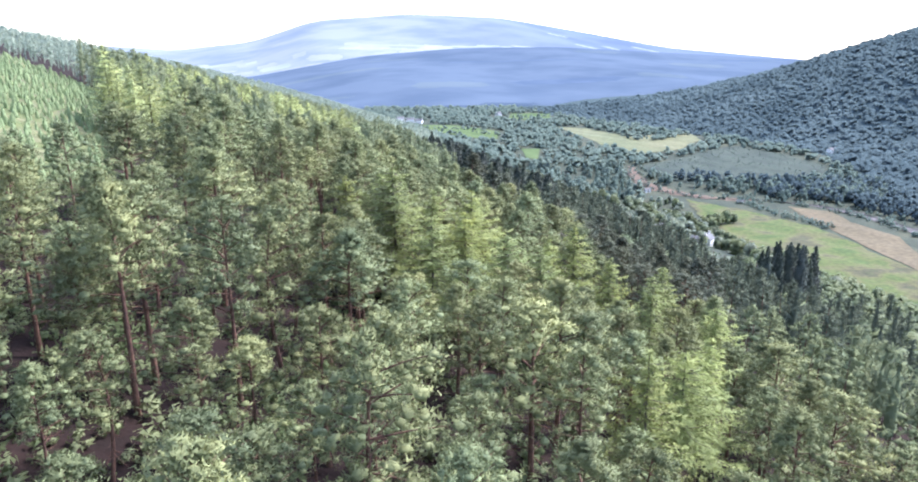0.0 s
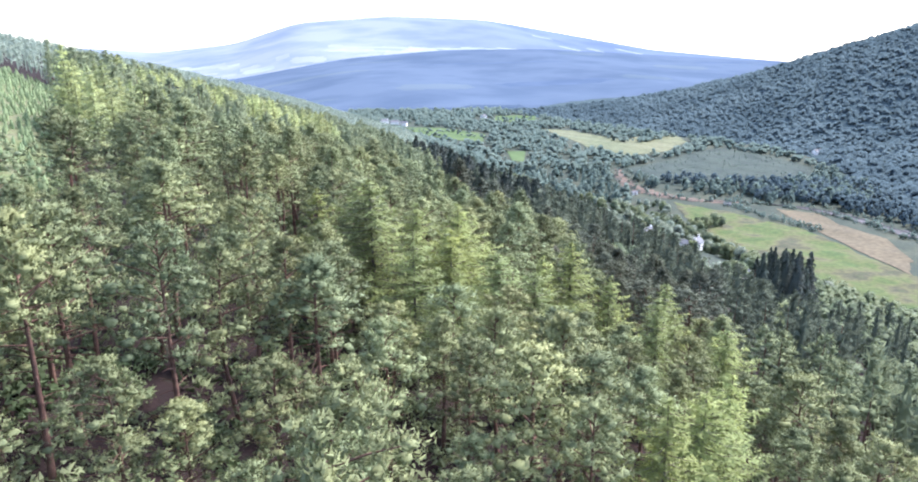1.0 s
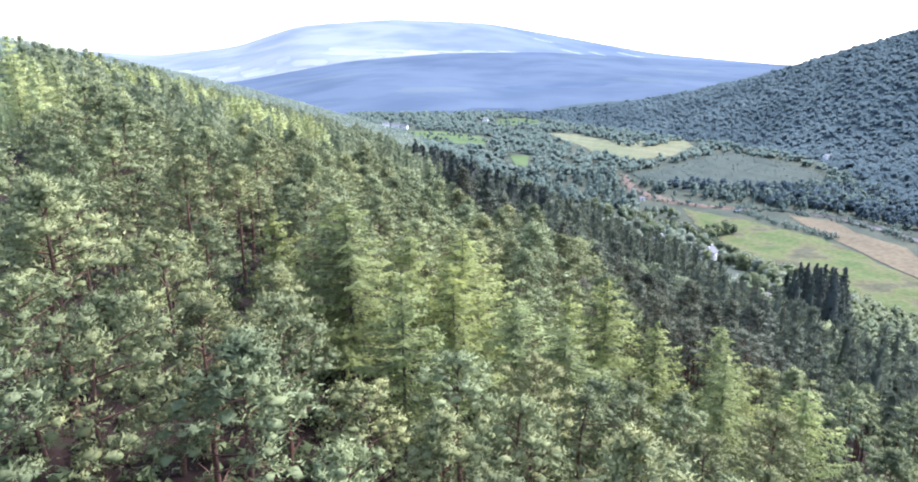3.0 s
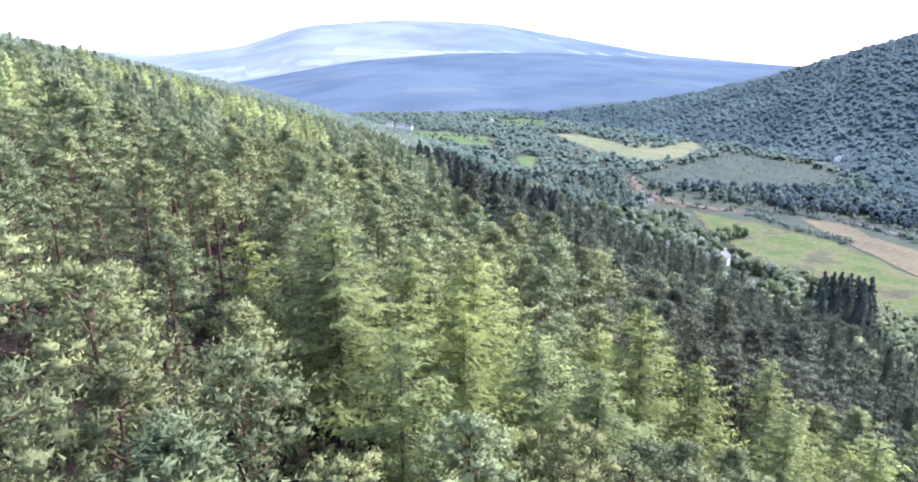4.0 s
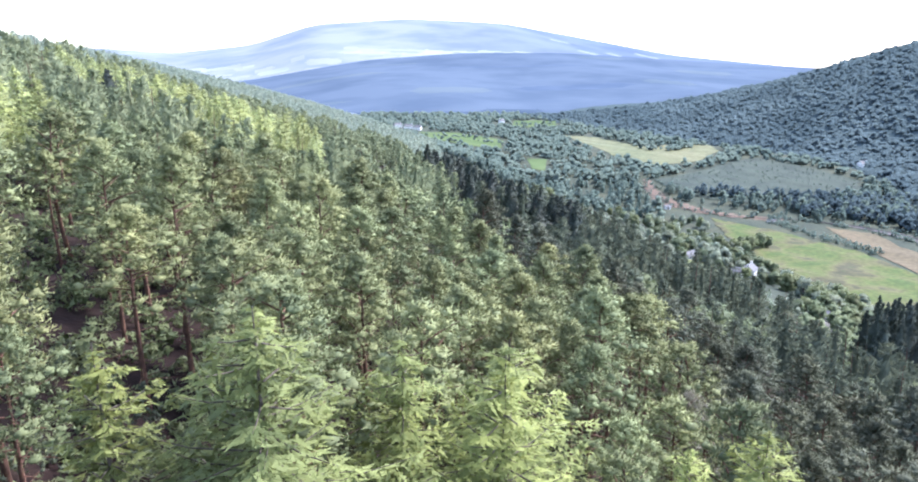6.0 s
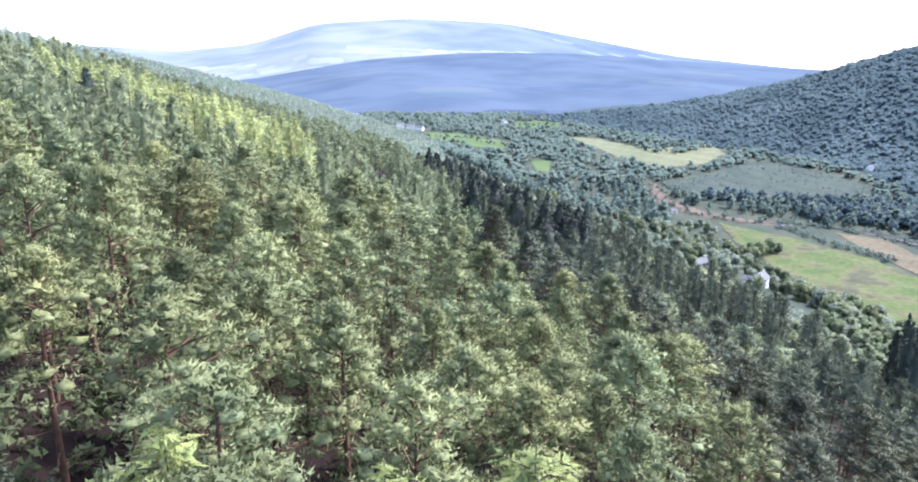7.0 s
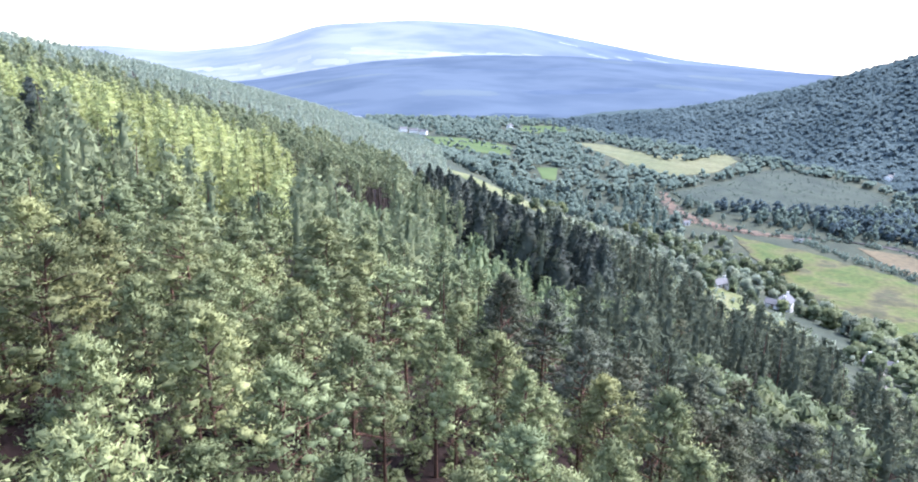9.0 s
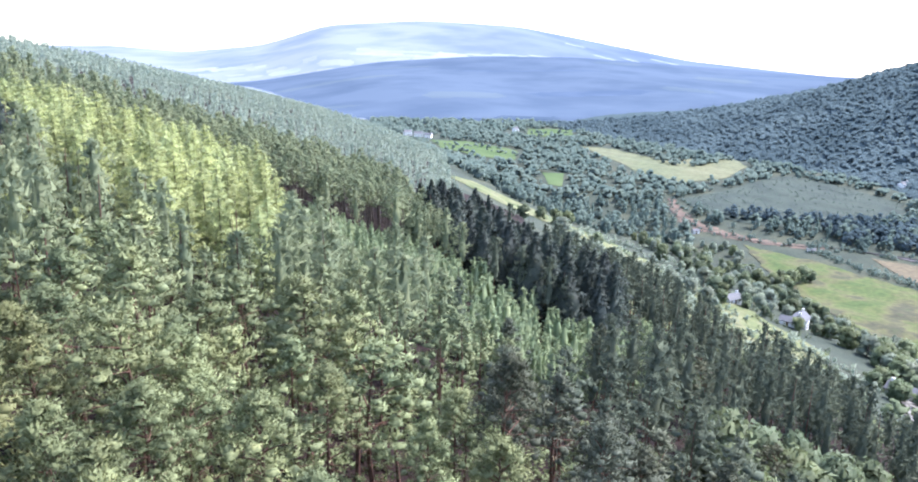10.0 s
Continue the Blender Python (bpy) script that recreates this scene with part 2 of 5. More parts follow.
# ---------------- shape helpers ----------------
def tri_mesh(name, v, f, mat, smooth=False, soft=None):
    """A mesh from arrays. soft: leaf normals, turned outwards from the clump they sit on."""
    v, f = np.asarray(v, np.float32), np.asarray(f, np.int32)
    me = bpy.data.meshes.new(name)
    me.vertices.add(len(v))
    me.vertices.foreach_set("co", v.ravel())
    me.loops.add(f.size)
    me.loops.foreach_set("vertex_index", f.ravel())
    me.polygons.add(len(f))
    me.polygons.foreach_set("loop_start", np.arange(0, f.size, f.shape[1], dtype=np.int32))
    me.polygons.foreach_set("use_smooth", np.full(len(f), smooth))
    for mm in (mat if isinstance(mat, (list, tuple)) else [mat]):
        me.materials.append(mm)
    me.update(calc_edges=True)
    if soft is not None:
        at = me.attributes.new("custom_normal", 'FLOAT_VECTOR', 'POINT')
        at.data.foreach_set("vector", np.asarray(soft, np.float32).ravel())
    return me


def part(name, data, parent, label=""):
    ob = new(name, data)
    ob.parent = parent
    return tagged(ob, label) if label else ob


def joined(pieces):
    vs, fs, n = [], [], 0
    for v, f in pieces:
        v = v[:, :3]
        vs.append(v)
        fs.append(f + n)
        n += len(v)
    return np.concatenate(vs), np.concatenate(fs)


def unit(a):
    return a / np.maximum(np.linalg.norm(a, axis=-1, keepdims=True), 1e-9)


def tufts(rng, centres, radii, n, size, squash=0.75, loose=0.6, up=0.25, lift=0.35, whole=0.5, slim=0.5):
    """Small leaf triangles over the skins of many clumps."""
    c = np.repeat(centres, n, 0)
    r = np.repeat(radii, n)
    d = rng.normal(size=(len(c), 3))
    d[:, 2] += up
    d = unit(d)
    p = c + d * (r * rng.uniform(0.45, 1.1, len(c)))[:, None] * np.array([1, 1, squash])
    nrm = unit(d + loose * rng.normal(size=d.shape))
    a = unit(np.cross(nrm, rng.normal(size=d.shape)))
    b = np.cross(nrm, a)
    s = (size * rng.uniform(0.6, 1.4, len(c)))[:, None]
    v = np.stack([p + 1.15 * a * s, p - 0.6 * a * s + slim * b * s, p - 0.6 * a * s - slim * b * s], 1).reshape(-1, 3)
    mid = p * np.array([1, 1, 0]) * 0.5
    soft = np.repeat(unit(d + whole * unit(mid) + 0.2 * nrm + np.array([0, 0, lift])), 3, 0)
    return np.hstack([v, soft]), np.arange(len(v)).reshape(-1, 3)


def tube(points, radii, sides=6):
    """A tapered, bent stem of triangles."""
    pts, m = np.asarray(points, float), len(points)
    axis = unit(np.gradient(pts, axis=0))
    ref = np.where(np.abs(axis[:, 2:3]) > 0.9, np.array([[1.0, 0, 0]]), np.array([[0, 0, 1.0]]))
    a = unit(np.cross(axis, ref))
    b = np.cross(axis, a)
    ang = np.linspace(0, 2 * np.pi, sides, endpoint=False)
    v = (pts[:, None] + np.asarray(radii)[:, None, None] * (np.cos(ang)[None, :, None] * a[:, None] + np.sin(ang)[None, :, None] * b[:, None])).reshape(-1, 3)
    f = []
    for i in range(m - 1):
        for j in range(sides):
            k = (j + 1) % sides
            p, q, r, s = i * sides + j, i * sides + k, (i + 1) * sides + k, (i + 1) * sides + j
            f += [(p, q, r), (p, r, s)]
    return v, np.array(f)


# ---------------- tree shapes: each gives (stem, crown) as arrays, 1 unit = 1 m ----------------
def needles(rng, p, d, size, whole=0.35, lift=0.4, slim=0.32, spike=0.6, puff=0.5):
    """Needle brushes at the places p that point along d, outwards and up."""
    a = unit(d * spike + np.array([0, 0, 0.3]) + 0.62 * rng.normal(size=d.shape))
    mid = unit(p * np.array([1, 1, 0]))
    soft = unit(puff * d + whole * mid + np.array([0, 0, lift]) + 0.25 * rng.normal(size=d.shape))
    b = unit(np.cross(soft + 0.25 * rng.normal(size=d.shape), a))
    s = (size * rng.uniform(0.6, 1.35, len(p)))[:, None]
    tip, left, right = p + 1.1 * a * s, p - 0.6 * a * s + slim * b * s, p - 0.6 * a * s - slim * b * s
    face = np.cross(left - tip, right - tip)
    turn = (np.sum(face * soft, 1) < 0)[:, None]
    v = np.stack([tip, np.where(turn, right, left), np.where(turn, left, right)], 1).reshape(-1, 3)
    return np.hstack([v, np.repeat(soft, 3, 0)]), np.arange(len(v)).reshape(-1, 3)


def brushes(rng, centres, radii, n, size, squash=0.7, whole=0.35, up=0.45):
    """Needle brushes over the skins of many puffs."""
    c = np.repeat(centres, n, 0)
    d = rng.normal(size=(len(c), 3))
    d[:, 2] += up
    d = unit(d)
    p = c + d * (np.repeat(radii, n) * rng.uniform(0.4, 1.08, len(c)))[:, None] * np.array([1, 1, squash])
    return needles(rng, p, d, size, whole, lift=0.2, puff=1.0)


def skin(rng, count, us, rs, z0, z1, lop, size, whole):
    """Needle brushes all over the outline of a crown, on a lumpy shell."""
    rs = np.asarray(rs)
    u = np.interp(rng.uniform(0, 1, count), np.concatenate([[0], np.cumsum(rs[1:] + rs[:-1])]) / (2 * rs.sum() - rs[0] - rs[-1]), us)
    ang = rng.uniform(0, 2 * np.pi, count)
    lump = 1 + 0.2 * np.cos(ang - lop) + 0.16 * np.sin(3 * ang + 9 * u + lop) + 0.14 * np.sin(5 * ang - 21 * u)
    rad = np.interp(u, us, rs) * lump * rng.uniform(0.72, 1.05, count)
    out = np.stack([np.cos(ang), np.sin(ang), 0.35 + 0.3 * rng.normal(size=count)], 1)
    p = np.stack([rad * np.cos(ang), rad * np.sin(ang), z0 + (z1 - z0) * u + 0.15 * rad + rng.uniform(-0.25, 0.25, count)], 1)
    return needles(rng, p, unit(out), size, whole)


def inner_mass(rng, us, rs, z0, z1, lop, whole, sides=9):
    """The dense inside of a crown: one lumpy body that follows the outline rs over the height, under the needle brushes."""
    m = len(us)
    ang = np.linspace(0, 2 * np.pi, sides, endpoint=False) + rng.uniform(0, 1)
    rad = np.asarray(rs)[:, None] * (1 + 0.2 * np.cos(ang - lop))[None] * rng.uniform(0.62, 1.12, (m, sides))
    z = z0 + (z1 - z0) * np.asarray(us)[:, None] + rng.uniform(-0.35, 0.35, (m, sides))
    out = np.stack([np.cos(ang), np.sin(ang), 0 * ang], 1)
    v = np.concatenate([rad[..., None] * out[None, :, :2], z[..., None]], 2)
    nrm = unit(whole * out[None] + np.array([0, 0, 0.45]) + 0.35 * rng.normal(size=v.shape))
    f = []
    for i in range(m - 1):
        for j in range(sides):
            k = (j + 1) % sides
            p, q, r, t = i * sides + j, i * sides + k, (i + 1) * sides + k, (i + 1) * sides + j
            f += [(p, q, r), (p, r, t)]
    return np.concatenate([v, nrm], 2).reshape(-1, 6), np.array(f)


def pine_shape(seed, height=16.0, spread=2.6, base=0.3, boughs=46, n=30, size=0.3, limbs=True, per=2, whole=0.5, cone=False, point=None):
    """Scots pine: bare reddish stem, uneven cone of boughs that carry flat puffs of needles."""
    rng = np.random.default_rng(seed)
    bend = rng.normal(0, 0.28, 2)
    hs = np.linspace(-0.6, height * 0.97, 9)
    stem_pts = np.stack([bend[0] * np.sin(hs / height * 3), bend[1] * np.sin(hs / height * 2.4 + 0.5), hs], 1)
    stems = [tube(stem_pts, np.linspace(0.23, 0.03, 9) * height / 16, 6 if limbs else 4)]
    u = (np.arange(boughs) + rng.uniform(0, 1, boughs)) / boughs
    u = 1 - (1 - u) ** (0.9 if cone else 1.25)
    pointed = rng.uniform(0, 1) if point is None else point
    hu = [0, 0.1, 0.35, 0.65, 0.88, 1.0]
    prof = np.interp(u, hu, [0.62, 0.94, 1.06, 0.9, 0.58, 0.18]) * (1 - pointed) + np.interp(u, hu, [0.95, 1.14, 0.92, 0.55, 0.24, 0.02]) * pointed
    if cone:
        prof = np.interp(u, hu, [0.9, 1.0, 0.82, 0.52, 0.22, 0.02])
    prof = prof * spread
    ang = np.arange(boughs) * 2.4 + rng.uniform(-0.7, 0.7, boughs)
    side = rng.uniform(0, 6.28)
    lop = 1 + 0.2 * np.cos(ang - side)   # a crown is never even all round
    reach = prof * rng.uniform(0.68, 1.06, boughs) * (1.0 if cone else lop)
    z = height * (base + (1 - base) * u) - 0.35
    c, r = [], []
    for q in range(per):
        part_way = (1.0, 0.55, 0.3)[q]
        turn = ang + rng.uniform(-0.35, 0.35, boughs) * (q > 0)
        d = reach * part_way
        droop = np.interp(u, [0, 0.5, 1], [-0.3, -0.3, -0.1] if cone else [-0.05, 0.2, 0.4])
        c.append(np.stack([d * np.cos(turn), d * np.sin(turn), z + d * droop + rng.uniform(-0.15, 0.15, boughs)], 1))
        r.append(np.interp(u, [0, 0.6, 1], [0.95, 0.7, 0.3] if cone else [0.95, 0.85, 0.5]) * rng.uniform(0.6, 1.2, boughs) * (0.5 + spread / 12 if cone else (0.4 + spread / 4.4) * (36 / boughs) ** 0.4) * (1.08 if per > 1 else 1.25))
    c, r = np.concatenate(c), np.concatenate(r)
    if not cone:   # the lowest boughs carry few needles
        keep = rng.uniform(0, 1, len(c)) < np.interp(np.tile(u, per), [0, 0.12, 0.3], [0.35, 0.7, 1.0])
        ends, c, r = c, c[keep], r[keep]
    if limbs:
        for k in range(0, boughs, 2):
            foot = np.array([np.interp(z[k] - 0.6, hs, stem_pts[:, 0]), np.interp(z[k] - 0.6, hs, stem_pts[:, 1]), z[k] - 0.6])
            stems.append(tube([foot, (foot + ends[k]) / 2 + np.array([0, 0, 0.1]), ends[k]], [0.07, 0.05, 0.02], 3))
        for k in range(16):   # bare lower branches, forked at the end
            a, hz = rng.uniform(0, 6.28), height * rng.uniform(0.14, base + 0.14)
            tip = np.array([math.cos(a), math.sin(a), rng.uniform(-0.25, 0.3)]) * rng.uniform(0.9, 2.5)
            root = np.array([np.interp(hz, hs, stem_pts[:, 0]), np.interp(hz, hs, stem_pts[:, 1]), hz])
            stems.append(tube([root, root + tip * 0.5 + np.array([0, 0, 0.08]), root + tip], [0.045, 0.03, 0.01], 3))
            if k % 2:
                stems.append(tube([root + tip * 0.5 + np.array([0, 0, 0.08]), root + tip * 0.8 + rng.normal(0, 0.3, 3)], [0.025, 0.008], 3))
    us = np.linspace(0.0, 0.98, 7 if n > 6 else 3)
    inner = np.interp(us, np.sort(u), prof[np.argsort(u)]) * np.interp(us, [0, 0.1, 0.25], [0.35, 0.75, 1.0] if not cone else [0.7, 1, 1])
    if n > 9 and not cone:   # close enough to look into the crown
        return joined(stems), stacked(blobs(rng, c, r * (0.38 if n > 40 else 0.46), 0.6, 0.45, 1.3, 0.3), brushes(rng, c, r, n, size, 0.66, whole))
    body = inner_mass(rng, us, inner * (0.7 if cone else 0.34), z.min(), z.max(), side, whole, 7 if n > 6 else 5)
    if cone:
        return joined(stems), stacked(body, tufts(rng, c, r, n, size, 0.6, whole=whole, slim=0.36))
    crown = stacked(skin(rng, n * boughs * per // 6, us, inner * 0.6, z.min(), z.max(), side, size * 1.1, whole), brushes(rng, c, r, n, size, 0.62, whole))
    return joined(stems), stacked(body, crown)


def larch_shape(seed, height=17.0, spread=3.0, whorls=22, per=7, step=0.32, size=0.38, base=0.12, sticks=True):
    """Larch: straight stem, open tiers of long feathery boughs that lift at the tip and carry side twigs."""
    rng = np.random.default_rng(seed)
    stems = [tube([[0, 0, -0.6], [0.05, 0, height * 0.5], [0, 0.05, height]], [0.2, 0.13, 0.015], 6)]
    pos, aim, soft = [], [], []
    up = np.array([0, 0, 1.0])
    for w in range(whorls):
        u = w / (whorls - 1)
        z0 = height * (base + (0.97 - base) * u)
        first = rng.uniform(0, 6.28)
        for k in range(per):
            a = first + k * 6.283 / per + rng.uniform(-0.5, 0.5)
            length = spread * (1 - u) ** 0.58 * rng.choice([0.5, 0.75, 0.95, 1.2]) * rng.uniform(0.85, 1.1) + 0.3
            out = np.array([math.cos(a), math.sin(a), 0])
            side = np.array([-out[1], out[0], 0])
            s = np.arange(0.15, length, step)
            rise = rng.uniform(0.05, 0.3)
            zz = z0 + rng.uniform(-0.3, 0.3) + rise * s - 0.5 * s * (1 - s / (length + 0.01)) * 0.6
            line = out[None] * s[:, None] + side[None] * (0.06 * s * s * rng.uniform(-1, 1))[:, None] + up[None] * zz[:, None]
            if length > 1.2 and sticks:
                stems.append(tube([line[0], line[len(line) // 2], line[-1]], [0.045, 0.03, 0.01], 3))
            w_s = 0.2 * length * np.sin(np.clip(s / length, 0.05, 0.97) * np.pi) ** 0.7 * rng.uniform(0.5, 1.1, len(s)) + 0.08
            for sg in (-1, 1, 0):
                for q in ((0.45, 1.0) if sg and sticks else (0.7,) if sg else (0.0,)):
                    pp = line + side[None] * (sg * w_s * q)[:, None] + out[None] * (0.35 * w_s * q)[:, None] + rng.normal(0, 0.07, line.shape)
                    pos.append(pp - up[None] * (0.1 + 0.25 * w_s * q)[:, None] * (1 if sg else 0.4))
                    aim.append(np.tile(out * 0.6 + side * sg * 0.8 + up * (-0.5 if sg == 0 else -0.12), (len(s), 1)))
                    soft.append(np.tile(up * 0.9 + out * 0.75 + side * sg * 0.25, (len(s), 1)))
    p, soft = np.concatenate(pos), unit(np.concatenate(soft))
    a = unit(np.concatenate(aim) + 0.3 * rng.normal(size=p.shape))
    soft = unit(soft + 0.25 * rng.normal(size=p.shape))
    b = unit(np.cross(a, up + 0.7 * rng.normal(size=a.shape)))
    s = (size * rng.uniform(0.7, 1.4, len(p)))[:, None]
    tip, left, right = p + a * s * 1.2, p - a * 0.6 * s + b * 0.34 * s, p - a * 0.6 * s - b * 0.34 * s
    turn = (np.sum(np.cross(left - tip, right - tip) * soft, 1) < 0)[:, None]
    v = np.stack([tip, np.where(turn, right, left), np.where(turn, left, right)], 1).reshape(-1, 3)
    return joined(stems), (np.hstack([v, np.repeat(soft, 3, 0)]), np.arange(len(v)).reshape(-1, 3))


def spruce_shape(seed, height=17.0, spread=4.0, boughs=40, n=9, size=0.7, per=2, base=0.05):
    """Spruce: dense dark cone of drooping sprays."""
    return pine_shape(seed, height, spread, base, boughs, n, size, False, per, 0.9, True)


def blobs(rng, centres, radii, squash=0.85, low=0.6, high=1.25, up=1.9):
    """Uneven rounded leaf masses: one low, jittered body a clump."""
    g = (1 + 5 ** 0.5) / 2
    ico = unit(np.array([(-1, g, 0), (1, g, 0), (-1, -g, 0), (1, -g, 0), (0, -1, g), (0, 1, g), (0, -1, -g), (0, 1, -g), (g, 0, -1), (g, 0, 1), (-g, 0, -1), (-g, 0, 1)], float))
    tri = np.array([(0, 11, 5), (0, 5, 1), (0, 1, 7), (0, 7, 10), (0, 10, 11), (1, 5, 9), (5, 11, 4), (11, 10, 2), (10, 7, 6), (7, 1, 8), (3, 9, 4), (3, 4, 2), (3, 2, 6), (3, 6, 8), (3, 8, 9), (4, 9, 5), (2, 4, 11), (6, 2, 10), (8, 6, 7), (9, 8, 1)])
    m = len(centres)
    j = rng.uniform(low, high, (m, 12, 1))
    v = centres[:, None] + ico[None] * j * radii[:, None, None] * np.array([1, 1, squash])
    nrm = np.broadcast_to(unit(ico + np.array([0, 0, up]))[None], v.shape)
    return np.concatenate([v, nrm], 2).reshape(-1, 6), (tri[None] + (np.arange(m) * 12)[:, None, None]).reshape(-1, 3)


def stacked(a, b):
    return np.concatenate([a[0], b[0]]), np.concatenate([a[1], b[1] + len(a[0])])


def broad_shape(seed, height=10.0, spread=4.0, clumps=26, n=40, size=0.5, base=0.08, solid=0.0, lift=0.35):
    """Broadleaf tree: forked stem, rounded uneven crown of many clumps."""
    rng = np.random.default_rng(seed)
    d = unit(rng.normal(size=(clumps, 3)))
    d[:, 2] = np.where(d[:, 2] < -0.8, -d[:, 2], d[:, 2])
    mid = height * (base + (1 - base) * 0.44)
    c = np.array([0, 0, mid]) + d * np.array([spread * 0.75, spread * 0.75, height * (1 - base) * 0.5]) * rng.uniform(0.55, 1.0, (clumps, 1))
    r = spread * 0.34 * rng.uniform(0.7, 1.3, clumps)
    stems = [tube([[0, 0, -0.5], [0.1, 0, mid * 0.5], [0, 0.1, mid]], [0.28, 0.2, 0.1], 6)]
    for k in range(0, clumps, 4):
        stems.append(tube([[0, 0, mid * 0.55], (np.array([0, 0, mid * 0.8]) + c[k]) / 2, c[k]], [0.12, 0.08, 0.03], 3))
    leaf = tufts(rng, c, r, n, size, 0.85, 0.5, 0.35, lift)
    if solid:
        leaf = stacked(blobs(rng, c, r * solid, 0.85, *((0.8, 1.12) if solid > 0.92 else (0.6, 1.25))), leaf)
    dome = unit((leaf[0][:, :3] - np.array([0, 0, mid * 0.8])) / np.array([spread, spread, height * 0.5]))
    leaf[0][:, 3:] = unit(0.25 * leaf[0][:, 3:] + 0.4 * dome + np.array([0, 0, 1.2])) if solid > 0.92 else unit(0.55 * leaf[0][:, 3:] + dome + np.array([0, 0, 0.25]))
    return joined(stems), leaf


# ---------------- lie of the land ----------------
def smooth_interp(v, xs, zs, w):
    v = np.asarray(v, float)
    return sum(np.interp(v + w * k / 4.0, xs, zs) for k in range(-4, 5)) / 9.0


def floor_z(y):
    return smooth_interp(y, [-400, 0, 480, 566, 800, 930, 1400, 2000, 5000], [4, 3, 4, 6, 25, 26, 30, 38, 60], 60)


def hill_z(x, y):
    """The wooded hillside under the flight."""
    x, y = np.asarray(x, float), np.asarray(y, float)
    g = smooth_interp(x, [-2500, -400, -300, -200, -150, -38, 0, 40, 93, 140, 195, 260],
                      [250, 95, 82, 59, 43, 11, 0, -16, -33, -43, -58, -84], 14)
    down = smooth_interp(y, [-400, 0, 50, 90, 150, 300, 700, 1200, 2200], [-14, 6, 10, 11, 16.5, 33, 70, 128, 300], 14)
    return 107 + g - down


def foot_x(y):
    return smooth_interp(y, [-400, 420, 640, 740, 850, 1100, 1400, 1900], [400, 350, 385, 395, 300, 165, 60, -60], 50)


def right_z(x, y):
    """The wood-covered hill across the valley."""
    d = np.maximum(0, np.asarray(x, float) - foot_x(y))
    top = smooth_interp(y, [-400, 600, 850, 1000, 1200, 1400, 1800, 2300], [285, 278, 254, 212, 105, 28, 4, 0], 80)
    top = top * (1 + 0.14 * smooth_interp(d, [0, 180, 420, 900], [0, 0, 1, 1], 60))
    return floor_z(y) + top * (1 - np.exp(-np.power(d / 500.0, 1.6)))


def ground_z(x, y):
    x, y = np.asarray(x, float), np.asarray(y, float)
    f, h, r = floor_z(y), hill_z(x, y), right_z(x, y)
    k = 6.0
    m = np.maximum(h, r)
    z = np.maximum(m, f) + k * np.log1p(np.exp(-np.abs(m - f) / k)) - k * 0.35 * np.exp(-np.abs(m - f) / 20)
    return z + 0.5 * np.sin(x * .06 + 1) * np.sin(y * .05) + 0.25 * np.sin(x * .17 + y * .13)


def tree_maker(name, shapes, leaf, bark, label, category, group, far_leaf=None, far_from=99):
    """Builds a few trees of a kind and gives a function that plants copies of them."""
    data = []
    for k, (stem, crown) in enumerate(shapes):
        data.append((tri_mesh(name + "_trunk", *stem, bark, True), tri_mesh(name + "_crown", crown[0][:, :3], crown[1], far_leaf if k >= far_from else leaf, True, crown[0][:, 3:] if crown[0].shape[1] == 6 else None)))

    def plant(x, y, k, turn=0.0, scale=1.0, slim=1.0, z=None):
        e = new(name)
        zz = float(ground_z(x, y)) if z is None else z
        e.matrix_basis = Matrix.LocRotScale((x, y, zz), Euler((0, 0, turn)), (scale * slim, scale * slim, scale))
        part("trunk", data[k][0], e)
        part("crown", data[k][1], e)
        return tagged(e, label, category, group)
    return plant


